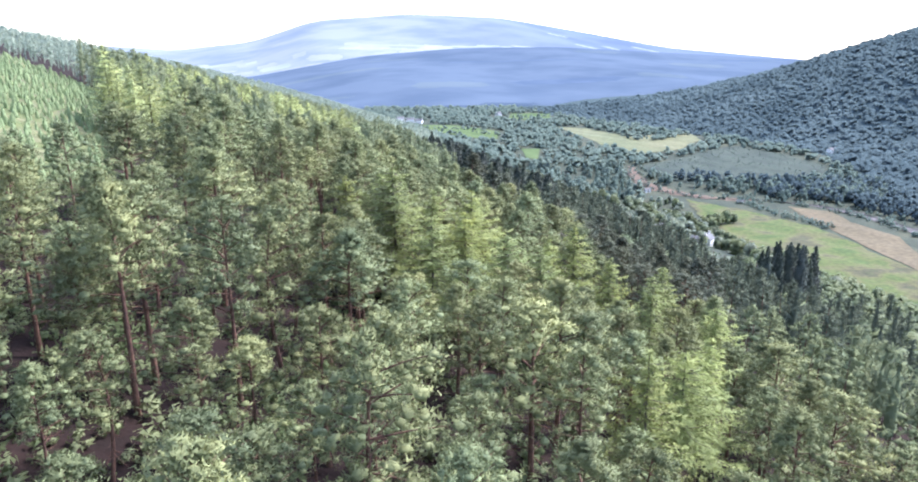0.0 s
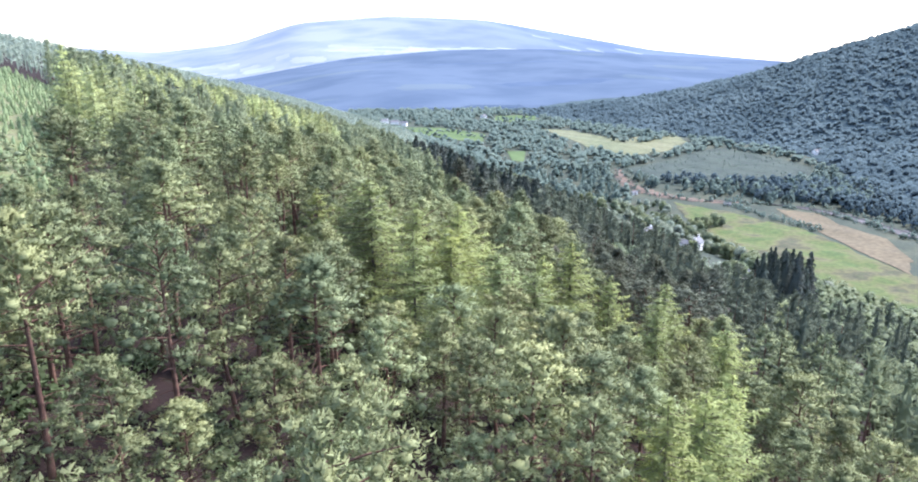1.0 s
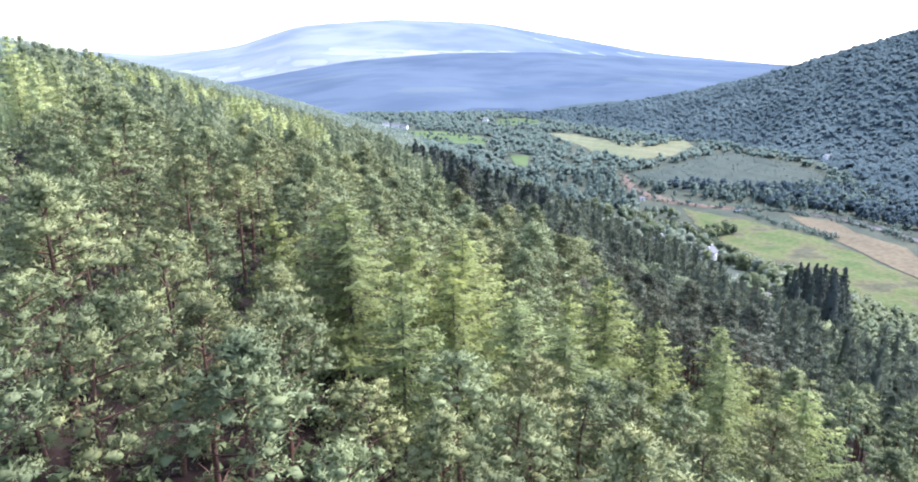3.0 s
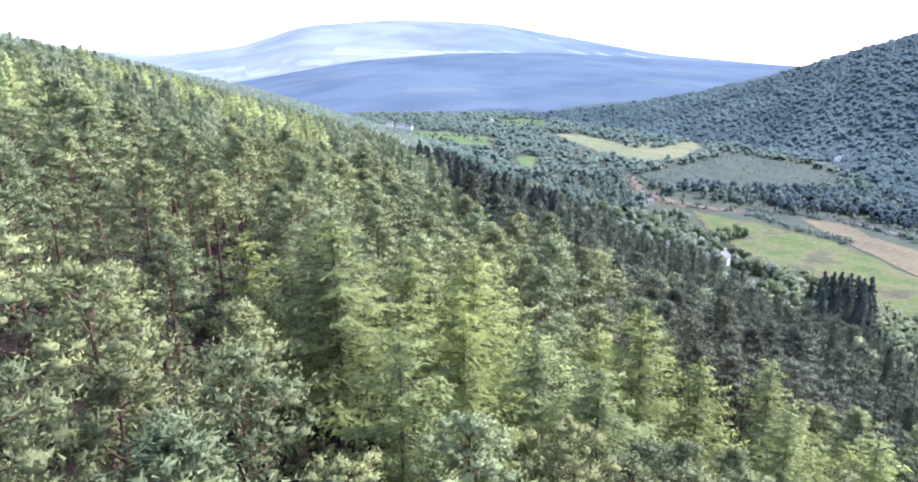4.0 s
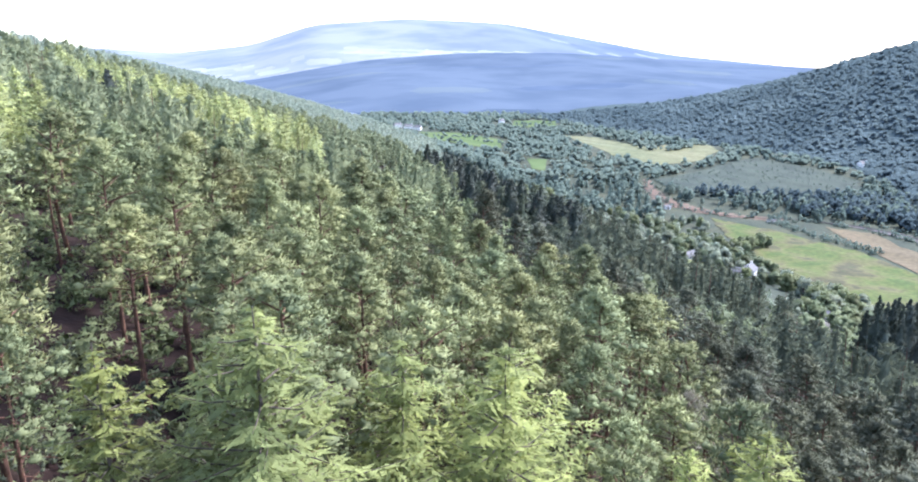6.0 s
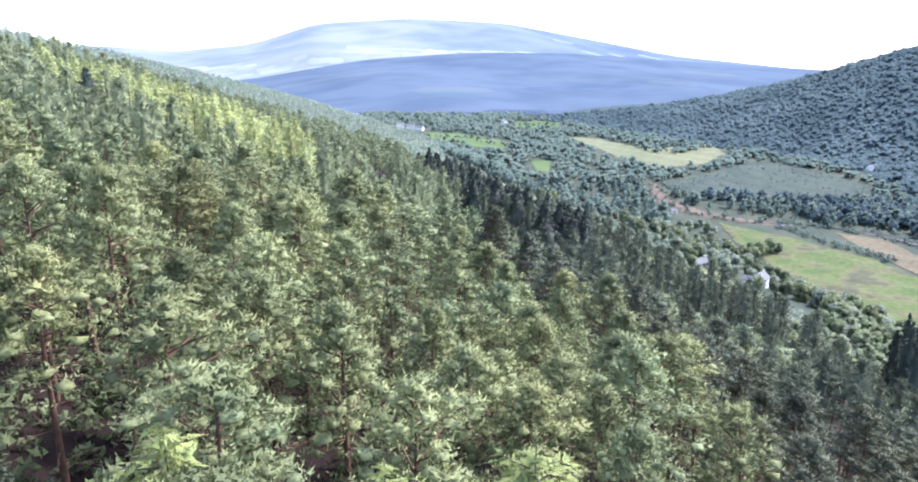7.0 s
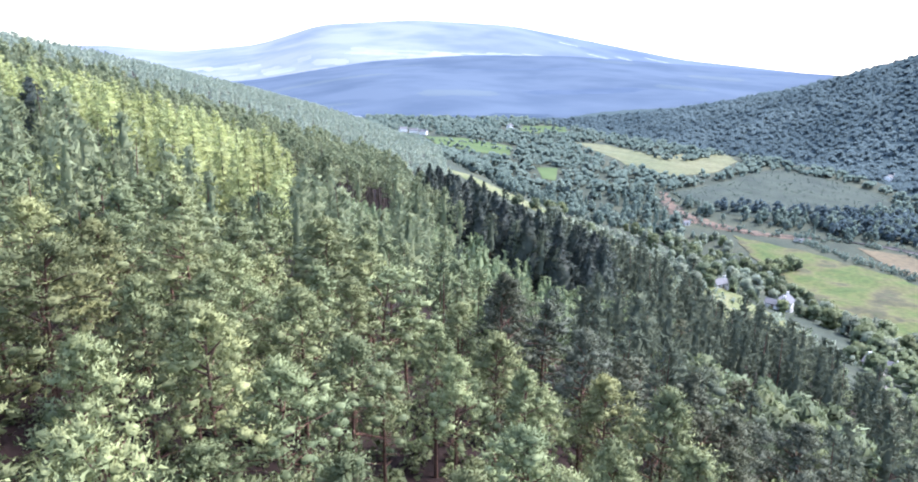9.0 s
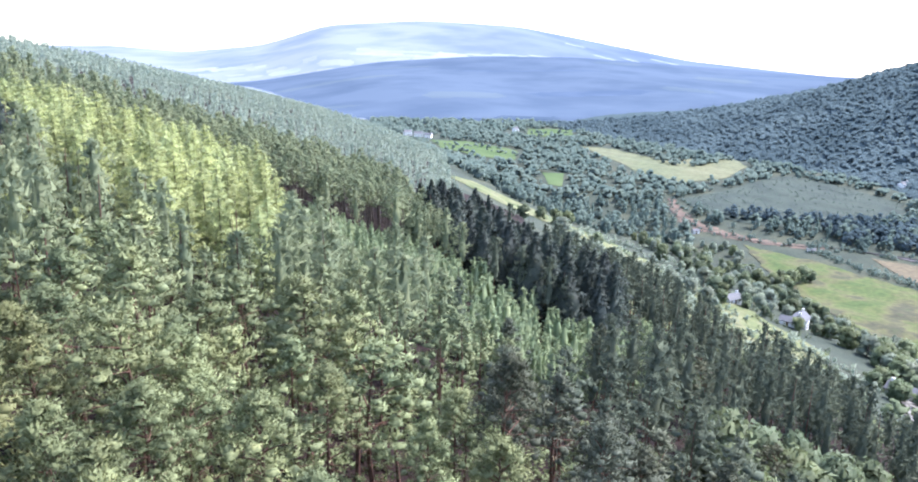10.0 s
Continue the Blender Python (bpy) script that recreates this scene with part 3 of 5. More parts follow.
def scatter(name, shapes, places, leaf, label, category, seed, low=0.8, high=1.2):
    """Many trees too far or too many to count, as one mesh: 'stuff'."""
    rng = np.random.default_rng(seed)
    places = np.asarray(places, float)
    pick = rng.integers(0, len(shapes), len(places))
    vs, fs, n = [], [], 0
    zz = ground_z(places[:, 0], places[:, 1])
    for k, (v, f) in enumerate(shapes):
        sel = np.where(pick == k)[0]
        if not len(sel):
            continue
        a = rng.uniform(0, 2 * np.pi, len(sel))
        s = rng.uniform(low, high, len(sel))
        w = s * rng.uniform(0.85, 1.15, len(sel))
        ca, sa = np.cos(a), np.sin(a)
        x = (v[None, :, 0] * ca[:, None] - v[None, :, 1] * sa[:, None]) * w[:, None] + places[sel, 0][:, None]
        y = (v[None, :, 0] * sa[:, None] + v[None, :, 1] * ca[:, None]) * w[:, None] + places[sel, 1][:, None]
        z = v[None, :, 2] * s[:, None] + zz[sel][:, None]
        if v.shape[1] == 6:
            sx = v[None, :, 3] * ca[:, None] - v[None, :, 4] * sa[:, None]
            sy = v[None, :, 3] * sa[:, None] + v[None, :, 4] * ca[:, None]
            vs.append(np.stack([x, y, z, sx, sy, np.broadcast_to(v[None, :, 5], sx.shape)], -1).reshape(-1, 6))
        else:
            vs.append(np.stack([x, y, z], -1).reshape(-1, 3))
        fs.append((f[None] + (np.arange(len(sel)) * len(v))[:, None, None]).reshape(-1, 3) + n)
        n += len(sel) * len(v)
    v = np.concatenate(vs)
    ob = new(name, tri_mesh(name, v[:, :3], np.concatenate(fs), leaf, v.shape[1] == 6, v[:, 3:] if v.shape[1] == 6 else None))
    return tagged(ob, label, category, kind="stuff")


def jittered(x0, x1, y0, y1, step, seed, jitter=0.42):
    """Planting places, one in each cell of a loose grid."""
    rng = np.random.default_rng(seed)
    gx, gy = np.meshgrid(np.arange(x0, x1, step), np.arange(y0, y1, step))
    p = np.stack([gx.ravel(), gy.ravel()], 1)
    return p + rng.uniform(-jitter, jitter, p.shape) * step


def inside(p, poly):
    """Which places lie in a polygon."""
    poly = np.asarray(poly, float)
    x, y = p[:, 0], p[:, 1]
    c = np.zeros(len(p), bool)
    for (ax, ay), (bx, by) in zip(poly, np.roll(poly, -1, 0)):
        hit = (ay > y) != (by > y)
        c ^= hit & (x < (bx - ax) * (y - ay) / ((by - ay) if by != ay else 1e-9) + ax)
    return c


def noise_field(p, scale):
    """Smooth patches between -1 and 1 over the plan."""
    x, y = p[:, 0] * scale, p[:, 1] * scale
    return 0.5 * np.sin(x * 3.1 + 2 * np.sin(y * 1.7)) * np.cos(y * 2.7 + 1.3) + 0.5 * np.sin(x * 7.3 + y * 5.1 + 2 * np.sin(x * 2.2 - y * 3.0))


# ---------------- ground ----------------
def stretch(near0, near1, far0, far1, fine, grow=1.09):
    mid = list(np.arange(near0, near1 + 0.1, fine))
    lo, hi, s = [], [], fine
    v = near0
    while v > far0:
        s *= grow
        v -= s
        lo.append(v)
    v, s = near1, fine
    while v < far1:
        s *= grow
        v += s
        hi.append(v)
    return np.array(lo[::-1] + mid + hi)


gx = stretch(-140, 420, -2600, 2600, 5.0)
gy = stretch(-40, 900, -500, 2300, 5.0)
GX, GY = np.meshgrid(gx, gy)
GZ = ground_z(GX, GY)
nx, ny = len(gx), len(gy)
idx = np.arange(nx * ny).reshape(ny, nx)
quads = np.stack([idx[:-1, :-1], idx[:-1, 1:], idx[1:, 1:], idx[1:, :-1]], -1).reshape(-1, 4)
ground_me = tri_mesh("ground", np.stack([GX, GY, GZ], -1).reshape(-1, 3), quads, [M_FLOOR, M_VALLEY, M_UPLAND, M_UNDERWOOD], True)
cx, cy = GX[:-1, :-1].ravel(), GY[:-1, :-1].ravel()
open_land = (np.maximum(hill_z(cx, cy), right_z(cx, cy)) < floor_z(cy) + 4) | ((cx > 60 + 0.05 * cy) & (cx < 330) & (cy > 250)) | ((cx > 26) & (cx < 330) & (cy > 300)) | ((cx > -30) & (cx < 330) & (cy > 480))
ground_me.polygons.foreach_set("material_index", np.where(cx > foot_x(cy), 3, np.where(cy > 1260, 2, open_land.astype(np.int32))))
tagged(new("ground", ground_me), "hillside and valley ground of forest floor and rough pasture", "ground", kind="structure")


def sheet(name, corners, mat, label, category="field", lift=0.35, rings=10, ripple=0.05, seed=1):
    """A field laid over the ground inside a rounded outline."""
    c = np.asarray(corners, float)
    m = len(c)
    t = np.linspace(0, m, 12 * m, endpoint=False)
    i = t.astype(int)
    u = (t - i)[:, None]
    p0, p1, p2, p3 = c[(i - 1) % m], c[i % m], c[(i + 1) % m], c[(i + 2) % m]
    edge = p1 + (p2 - p1) * (u * u * (3 - 2 * u) * 0.3 + u * 0.7)
    mid = c.mean(0)
    rng = np.random.default_rng(seed)
    wob = 1 + ripple * (np.sin(t * 5 + seed) * 0.4 + np.sin(t * 11 + 2 * seed) * 0.3 + rng.normal(0, 0.2, len(t)))
    edge = mid + (edge - mid) * wob[:, None]
    v = [np.array([[mid[0], mid[1]]])] + [mid + (edge - mid) * (k / rings) for k in range(1, rings + 1)]
    xy = np.concatenate(v)
    z = ground_z(xy[:, 0], xy[:, 1]) + lift
    n = len(t)
    f = []
    for j in range(n):
        f.append((0, 1 + j, 1 + (j + 1) % n))
        for k in range(rings - 1):
            a, b = 1 + k * n + j, 1 + k * n + (j + 1) % n
            f += [(a, a + n, b + n), (a, b + n, b)]
    ob = new(name, tri_mesh(name, np.column_stack([xy, z]), f, mat, True))
    return tagged(ob, label, category, kind="structure")


sheet("field", [(193, 560), (221, 532), (240, 505), (258, 470), (262, 430), (266, 370), (262, 325), (236, 300), (204, 325), (190, 390), (188, 432), (184, 470), (186, 520)], M_MEADOW, "patchy green and yellow grass meadow on the valley floor")
sheet("field", [(267, 536), (293, 524), (290, 490), (300, 445), (285, 400), (266, 372), (266, 416), (264, 470)], M_TAN, "dry tan grass field beside the river", lift=0.3)
sheet("field", [(138, 964), (176, 938), (210, 856), (233, 846), (298, 884), (291, 820), (248, 758), (192, 738), (166, 795), (150, 886)], M_HAY, "yellow-green mown hayfield below the woods", ripple=0.02)
sheet("bracken_bank", [(184, 680), (253, 730), (306, 774), (345, 738), (368, 677), (350, 635), (283, 602), (227, 608), (190, 636)], M_BRACKEN, "grey-green bracken-covered bank", "bank", lift=0.5)
sheet("field", [(-26, 580), (-1, 530), (20, 505), (50, 500), (84, 462), (100, 470), (92, 505), (62, 545), (40, 565), (5, 592)], M_PASTURE, "bright green pasture strip on the lower hillside")
sheet("field", [(50, 300), (85, 288), (112, 298), (130, 330), (124, 380), (106, 420), (100, 470), (84, 500), (64, 480), (60, 400), (46, 340)], M_PASTURE, "bright green rough pasture below the spruces", seed=4)
sheet("field", [(-54, 1000), (-3, 992), (58, 908), (45, 832), (2, 868), (-34, 925)], M_FARGREEN, "small bright green field far up the valley", lift=0.5)
sheet("field", [(90, 1156), (156, 1158), (142, 1060), (76, 1066)], M_FARGREEN, "small bright green field far up the valley", lift=0.5)
sheet("field", [(72, 772), (92, 768), (84, 715), (72, 725)], M_FARGREEN, "small green field among the trees")


# ---------------- far hills ----------------
def far_relief(name, az, near_d, near_z, far_d, far_z, mats, label, across=220, steps=26, behind=250, seed=1, curve=1.15, patches=()):
    """A far hillside, rising from near_d to its crest far_d along each bearing (x/y), then falling behind it.
    patches: fields and woods on it as (bearing, width, distance, depth, skew, material)."""
    a = np.linspace(az[0], az[-1], across)
    top = smooth_interp(a, az, far_z, 0.02)
    s = np.linspace(0, 1, steps)
    rows = []
    for q in s:
        d = near_d + (far_d - near_d) * q
        lumps = 0.04 * (far_d - near_d) * np.sin(a * 17 + q * 5 + seed) * np.sin(q * np.pi) * 0.12
        rows.append(np.stack([a * d, 0 * a + d, near_z + (top - near_z) * (q ** curve) + lumps], 1))
    rows.append(np.stack([a * (far_d + behind), 0 * a + far_d + behind, top - 120], 1))
    v = np.concatenate(rows)
    n = len(a)
    i = np.arange(n - 1)
    f = np.concatenate([np.stack([k * n + i, k * n + i + 1, (k + 1) * n + i + 1, (k + 1) * n + i], -1) for k in range(len(rows) - 1)])
    me = tri_mesh(name, v, f, mats, True)
    mid = v[f].mean(1)
    bear, dist = mid[:, 0] / mid[:, 1], mid[:, 1]
    slot = np.zeros(len(f), np.int32)
    for b, w, d, deep, skew, m in patches:
        e = np.abs(dist - d - skew * (bear - b) * d) / (deep / 2) 
        slot[(np.abs(bear - b) < w / 2 * (1 - 0.25 * e)) & (e < 1)] = m
    me.polygons.foreach_set("material_index", slot)
    return tagged(new(name, me), label, "hill", kind="structure")


BEAR = [-0.7, -0.4, -0.29, -0.2, -0.13, 0.0, 0.14, 0.23, 0.27, 0.4, 0.49, 0.7, 1.0]
rf = np.random.default_rng(41)
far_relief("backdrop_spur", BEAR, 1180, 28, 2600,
           [20, 30, 52, 92, 122, 146, 148, 134, 128, 108, 96, 60, 40], [M_HAZE_SPUR, M_FARWOOD, M_HAZE_SPUR_PALE, M_FOOTWOOD], "wooded spur of a distant mountain, blue haze painted into its colours", 420, 120,
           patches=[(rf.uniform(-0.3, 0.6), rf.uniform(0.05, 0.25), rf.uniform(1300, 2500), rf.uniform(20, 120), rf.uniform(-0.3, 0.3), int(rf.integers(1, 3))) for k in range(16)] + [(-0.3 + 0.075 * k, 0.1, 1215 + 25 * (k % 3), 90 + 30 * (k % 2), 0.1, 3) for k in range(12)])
BEAR2 = [-0.9, -0.5, -0.4, -0.29, -0.2, -0.07, 0.06, 0.14, 0.3, 0.49, 0.6, 0.9]
TOP2 = [170, 190, 160, 205, 325, 358, 332, 272, 148, 72, 60, 60]
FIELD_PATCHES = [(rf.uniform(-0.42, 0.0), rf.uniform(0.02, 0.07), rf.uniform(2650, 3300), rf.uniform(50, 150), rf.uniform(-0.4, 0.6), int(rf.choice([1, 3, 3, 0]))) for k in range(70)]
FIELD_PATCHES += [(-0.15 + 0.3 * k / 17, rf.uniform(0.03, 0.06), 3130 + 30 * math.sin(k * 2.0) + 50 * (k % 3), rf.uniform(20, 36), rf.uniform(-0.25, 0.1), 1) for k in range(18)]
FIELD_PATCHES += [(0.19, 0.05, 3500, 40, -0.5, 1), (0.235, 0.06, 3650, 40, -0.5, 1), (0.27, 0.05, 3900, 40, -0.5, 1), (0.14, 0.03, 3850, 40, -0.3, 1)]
far_relief("backdrop_mountain", BEAR2, 2450, -10, 4300, TOP2, [M_UPLAND, M_FARFIELD, M_FARWOOD, M_FARPALE], "pale mountain behind the valley, haze painted into its colours", 560, 130, seed=3, curve=0.8, patches=FIELD_PATCHES)


def ribbon(name, line, widths, mat, label, category, lift=0.3):
    """A lane or a river along a smooth line."""
    p = np.asarray(line, float)
    t = np.linspace(0, len(p) - 1, 16 * len(p))
    xy = np.stack([smooth_interp(t, np.arange(len(p)), p[:, q], 0.6) for q in (0, 1)], 1)
    w = np.interp(t, np.arange(len(p)), widths) * (1 + 0.22 * np.sin(t * 9) + 0.2 * np.sin(t * 23 + 1) + 0.12 * np.sin(t * 41))
    d = unit(np.gradient(xy, axis=0))
    nrm = np.stack([-d[:, 1], d[:, 0]], 1)
    cols = [xy + nrm * (w * s)[:, None] for s in (-0.5, -0.17, 0.17, 0.5)]
    v = np.concatenate([np.column_stack([q, ground_z(q[:, 0], q[:, 1]) + lift]) for q in cols])
    n = len(t)
    k = np.arange(n - 1)
    f = np.concatenate([np.stack([r * n + k, (r + 1) * n + k, (r + 1) * n + k + 1, r * n + k + 1], -1) for r in range(3)])
    return tagged(new(name, tri_mesh(name, v, f, mat, True)), label, category, kind="structure")


ribbon("river_bank", [(236, 562), (275, 552), (300, 530), (318, 490), (322, 450), (345, 400), (360, 330)], [0.5, 1.5, 6, 12, 12, 5, 2], M_GRAVEL, "pale gravel banks of a small river", "bank", 0.45)
ribbon("river", [(166, 668), (163, 632), (172, 594), (200, 568), (236, 560), (275, 553), (301, 530), (321, 490), (326, 450), (348, 400), (362, 330)], [0.8, 0.8, 0.8, 1.0, 1.2, 1.6, 2.2, 3, 3, 3, 3], M_WATER, "narrow dark river on the valley floor", "river", 0.62)
ribbon("marsh", [(176, 690), (170, 655), (168, 622), (176, 598), (200, 574), (228, 561), (250, 556)], [5, 10, 14, 16, 13, 10, 4], M_PINK, "red-brown marsh along the stream", "marsh", 0.25)
ribbon("lane", [(165, 345), (150, 316), (140, 300), (128, 280), (118, 262)], [3.5, 3.5, 3.5, 3.5, 3.5], M_LANE, "narrow gravel lane between trees", "lane", 0.4)


# ---------------- trees: detailed and simple shapes ----------------
PINES = [pine_shape(k, 16.0 + (k % 3 - 1) * 1.2, 2.8 + 0.2 * (k % 4), (0.44 if k < 4 else 0.53) + 0.05 * (k % 3), 42, 60, 0.155, whole=0.15, point=0.25 if k < 4 else 0.9) for k in range(8)]
PINES_BACK = [pine_shape(10 + k, 16.0 + (k % 3 - 1) * 1.2, 2.7 + 0.2 * (k % 4), (0.42 if k < 4 else 0.5) + 0.05 * (k % 3), 32, 24, 0.25, True, 2, 0.2, point=0.4 if k < 4 else 1.0) for k in range(8)]
PINES_MID = [pine_shape(20 + k, 15.5, 2.7 + 0.25 * (k % 3), 0.46, 24, 16, 0.38, False, 1, 0.3, point=0.8) for k in range(5)]
PINES_FAR_ALL = [pine_shape(40 + k, 15.5, 2.8, 0.36, 24, 9, 0.6, False, 1, 1.2, point=0.85) for k in range(5)]
PINES_FAR = [c for s, c in PINES_FAR_ALL]
PINES_TINY = [pine_shape(50 + k, 11, 1.9, 0.1, 7, 3, 1.3, False, 1, 1.0)[1] for k in range(4)]
LARCHES = [larch_shape(60 + k, 17 + (k % 2), 4.3 + 0.4 * (k % 3), 18, 5, 0.26, 0.27, 0.2 + 0.05 * (k % 3)) for k in range(5)]
LARCHES += [larch_shape(70 + k, 17 + (k % 2), 3.6 + 0.3 * (k % 3), 15, 5, 0.42, 0.44, 0.24, False) for k in range(4)]
SPRUCES = [spruce_shape(80 + k, 17.0 + k % 2, 4.3 + 0.3 * (k % 3), 66, 10, 0.56, 2, 0.16) for k in range(5)]
SPRUCES_FAR = [spruce_shape(90 + k, 10, 2.0, 13, 6, 0.75, 1)[1] for k in range(3)]
BROADS = [broad_shape(100 + k, 8.0 + k % 3, 4.2 + 0.3 * (k % 2), 30, 30, 0.6, 0.0, 0.72, 0.6) for k in range(6)]
BROADS_MID = [broad_shape(110 + k, 9, 4.6, 14, 7, 1.0, 0.0, 0.9, 0.7)[1] for k in range(4)]
BROADS_FAR = [broad_shape(120 + k, 7.0 + 0.7 * (k % 3), 5.8, 6, 3, 0.9, 0.0, 1.22, 1.0)[1] for k in range(8)]
SHRUBS = [broad_shape(130 + k, 2.0, 1.7, 5, 5, 0.6, 0.0, 0.0, 0.9)[1] for k in range(3)]
FERNS = [broad_shape(140 + k, 1.0, 1.2, 6, 9, 0.24, 0.0)[1] for k in range(3)]

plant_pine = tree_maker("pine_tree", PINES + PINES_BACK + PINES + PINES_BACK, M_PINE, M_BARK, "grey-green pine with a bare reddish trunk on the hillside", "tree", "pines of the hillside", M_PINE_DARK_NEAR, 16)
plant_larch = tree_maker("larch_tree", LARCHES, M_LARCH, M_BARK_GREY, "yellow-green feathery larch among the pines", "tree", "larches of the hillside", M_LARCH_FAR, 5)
plant_spruce = tree_maker("spruce_tree", SPRUCES, M_SPRUCE, M_BARK_GREY, "dark green conical spruce in a dense block", "tree", "dark spruces")
plant_willow = tree_maker("willow_tree", BROADS, M_WILLOW, M_BARK_GREY, "pale grey-green leafy willow in the valley", "tree", "willows of the valley")
plant_broad = tree_maker("broadleaf_tree", BROADS, M_BROAD, M_BARK_GREY, "round leafy broadleaf tree in the valley", "tree", "broadleaf trees of the valley")

SPRUCE_BLOCK = [(-22, 330), (0, 362), (20, 320), (38, 290), (38, 245), (22, 238), (8, 245), (-4, 262), (-14, 300)]
LARCH_BELT = [(-86, 215), (-112, 246), (-112, 276), (-95, 278), (-70, 285), (-55, 275), (-30, 205), (-27, 188), (-40, 188), (-60, 205)]
YOUNG_GREEN = [(-46, 242), (-60, 280), (-40, 272), (-27, 269), (-12, 263), (-4, 250), (0, 232), (-8, 214), (-22, 203), (-30, 212)]
PINE_BLOCK = [(-62, 282), (-40, 274), (-27, 271), (-13, 266), (-20, 300), (-24, 336), (-30, 350), (-112, 350), (-116, 292), (-80, 290)]
PALE_PATCH = [(-205, 300), (-158, 284), (-128, 256), (-98, 196), (-78, 152), (-65, 128), (-57, 110), (-55, 92), (-76, 76), (-150, 80), (-205, 240)]
LARCH_KNOLL = [(-80, 150), (-71, 141), (-60, 138), (-53, 148), (-58, 164), (-82, 168)]
BROAD_GROUP = [(27, 165), (34, 186), (50, 196), (64, 192), (62, 176), (44, 166)]

FRONT_GAP = [(-16, 232), (-8, 205), (0, 190), (14, 190), (20, 198), (30, 214), (42, 214), (52, 240), (42, 262), (36, 244), (22, 236), (8, 243), (-4, 258)]

GAP = [(-26, 57), (-15, 59), (-11, 70), (-15, 80), (-28, 80)]
GLADE = [(-44, 119), (-41, 104), (-32, 88), (-21, 78), (-10, 77), (-13, 101), (-25, 99), (-36, 116)]

# trees that stand out one by one: x, y, size
PINES_BY_PLACE = [(-4.0, 32.1, 1.08), (1.0, 39.0, 0.74), (-17.2, 40.3, 0.76), (-14.0, 41.5, 0.64), (-9.8, 44.6, 0.80), (-5.7, 45.4, 0.83), (1.6, 45.5, 0.65), (-4.2, 52.3, 0.88), (-29.4, 55.8, 0.84), (-15.9, 57.0, 1.00), (-9.6, 57.3, 0.99), (-32.2, 59.4, 0.90), (-12.4, 59.8, 0.99), (11.2, 60.2, 0.90), (-29.0, 61.5, 0.93), (4.3, 61.7, 0.89), (-24.8, 65.3, 0.76), (-9.9, 65.7, 0.92), (17.0, 66.4, 0.88), (-17.4, 67.0, 1.02), (6.0, 68.2, 0.94), (-25.5, 69.6, 1.06), (10.8, 71.2, 0.85), (-27.6, 73.2, 1.01), (-43.2, 74.5, 0.87), (19.0, 74.6, 0.77), (-33.9, 74.9, 0.75), (-20.9, 76.4, 0.77), (19.7, 78.4, 0.77), (-8.7, 85.0, 1.00), (-20.8, 85.0, 0.77), (-40.9, 85.2, 0.97)]
PINES_BY_PLACE += [(-22.6, 86.5, 1.06), (-43.7, 87.9, 0.98), (-31.6, 89.4, 0.85), (-9.8, 90.8, 1.06), (-31.3, 96.8, 0.74), (-2.7, 97.2, 1.00), (-38.9, 97.6, 1.02), (-34.4, 98.0, 0.96), (-14.2, 98.1, 1.00), (14.5, 99.7, 0.90), (-22.6, 101.1, 0.95), (9.1, 101.1, 1.00), (3.4, 101.4, 1.00), (-35.1, 103.7, 1.18), (-0.3, 103.9, 1.00), (-17.9, 104.7, 0.89), (-7.7, 105.0, 1.00), (8.2, 105.4, 1.00), (-12.9, 106.2, 1.00), (-22.1, 108.2, 1.20), (5.9, 108.7, 1.00), (-18.4, 109.5, 0.94), (-2.4, 109.8, 1.00), (-13.9, 110.7, 1.06), (-29.0, 111.2, 1.09), (-8.5, 112.2, 0.96), (19.5, 112.9, 1.00), (-43.0, 114.4, 1.14), (26.3, 114.7, 0.94), (5.3, 115.4, 1.03), (11.6, 116.5, 1.09), (-45.7, 117.7, 1.18)]
PINES_BY_PLACE += [(14.3, 118.4, 0.96), (-6.4, 119.8, 0.83), (5.2, 121.1, 1.00), (12.9, 121.3, 1.00), (-0.3, 122.5, 0.83), (-10.5, 123.0, 0.99), (3.2, 125.2, 1.00), (-29.7, 126.2, 1.00), (-17.0, 127.2, 1.00), (-33.6, 128.0, 1.00), (-20.9, 129.4, 1.00), (-26.5, 130.0, 1.03), (-7.7, 130.2, 1.00), (-9.6, 133.8, 0.80), (-18.1, 134.0, 1.00), (14.5, 134.2, 1.15), (-1.1, 134.2, 0.97), (-6.3, 134.4, 0.81), (-12.6, 136.9, 1.00), (5.8, 138.5, 0.83), (-17.1, 138.7, 0.92), (51.7, 139.1, 0.81), (-28.8, 139.5, 1.00), (-22.7, 139.5, 1.08), (-48.9, 139.9, 1.01), (-20.1, 143.2, 1.00), (-10.0, 144.1, 1.00), (67.1, 145.5, 0.76), (-0.9, 146.4, 1.00), (-27.0, 151.1, 1.14), (11.8, 151.6, 1.00), (-7.2, 151.8, 1.00)]
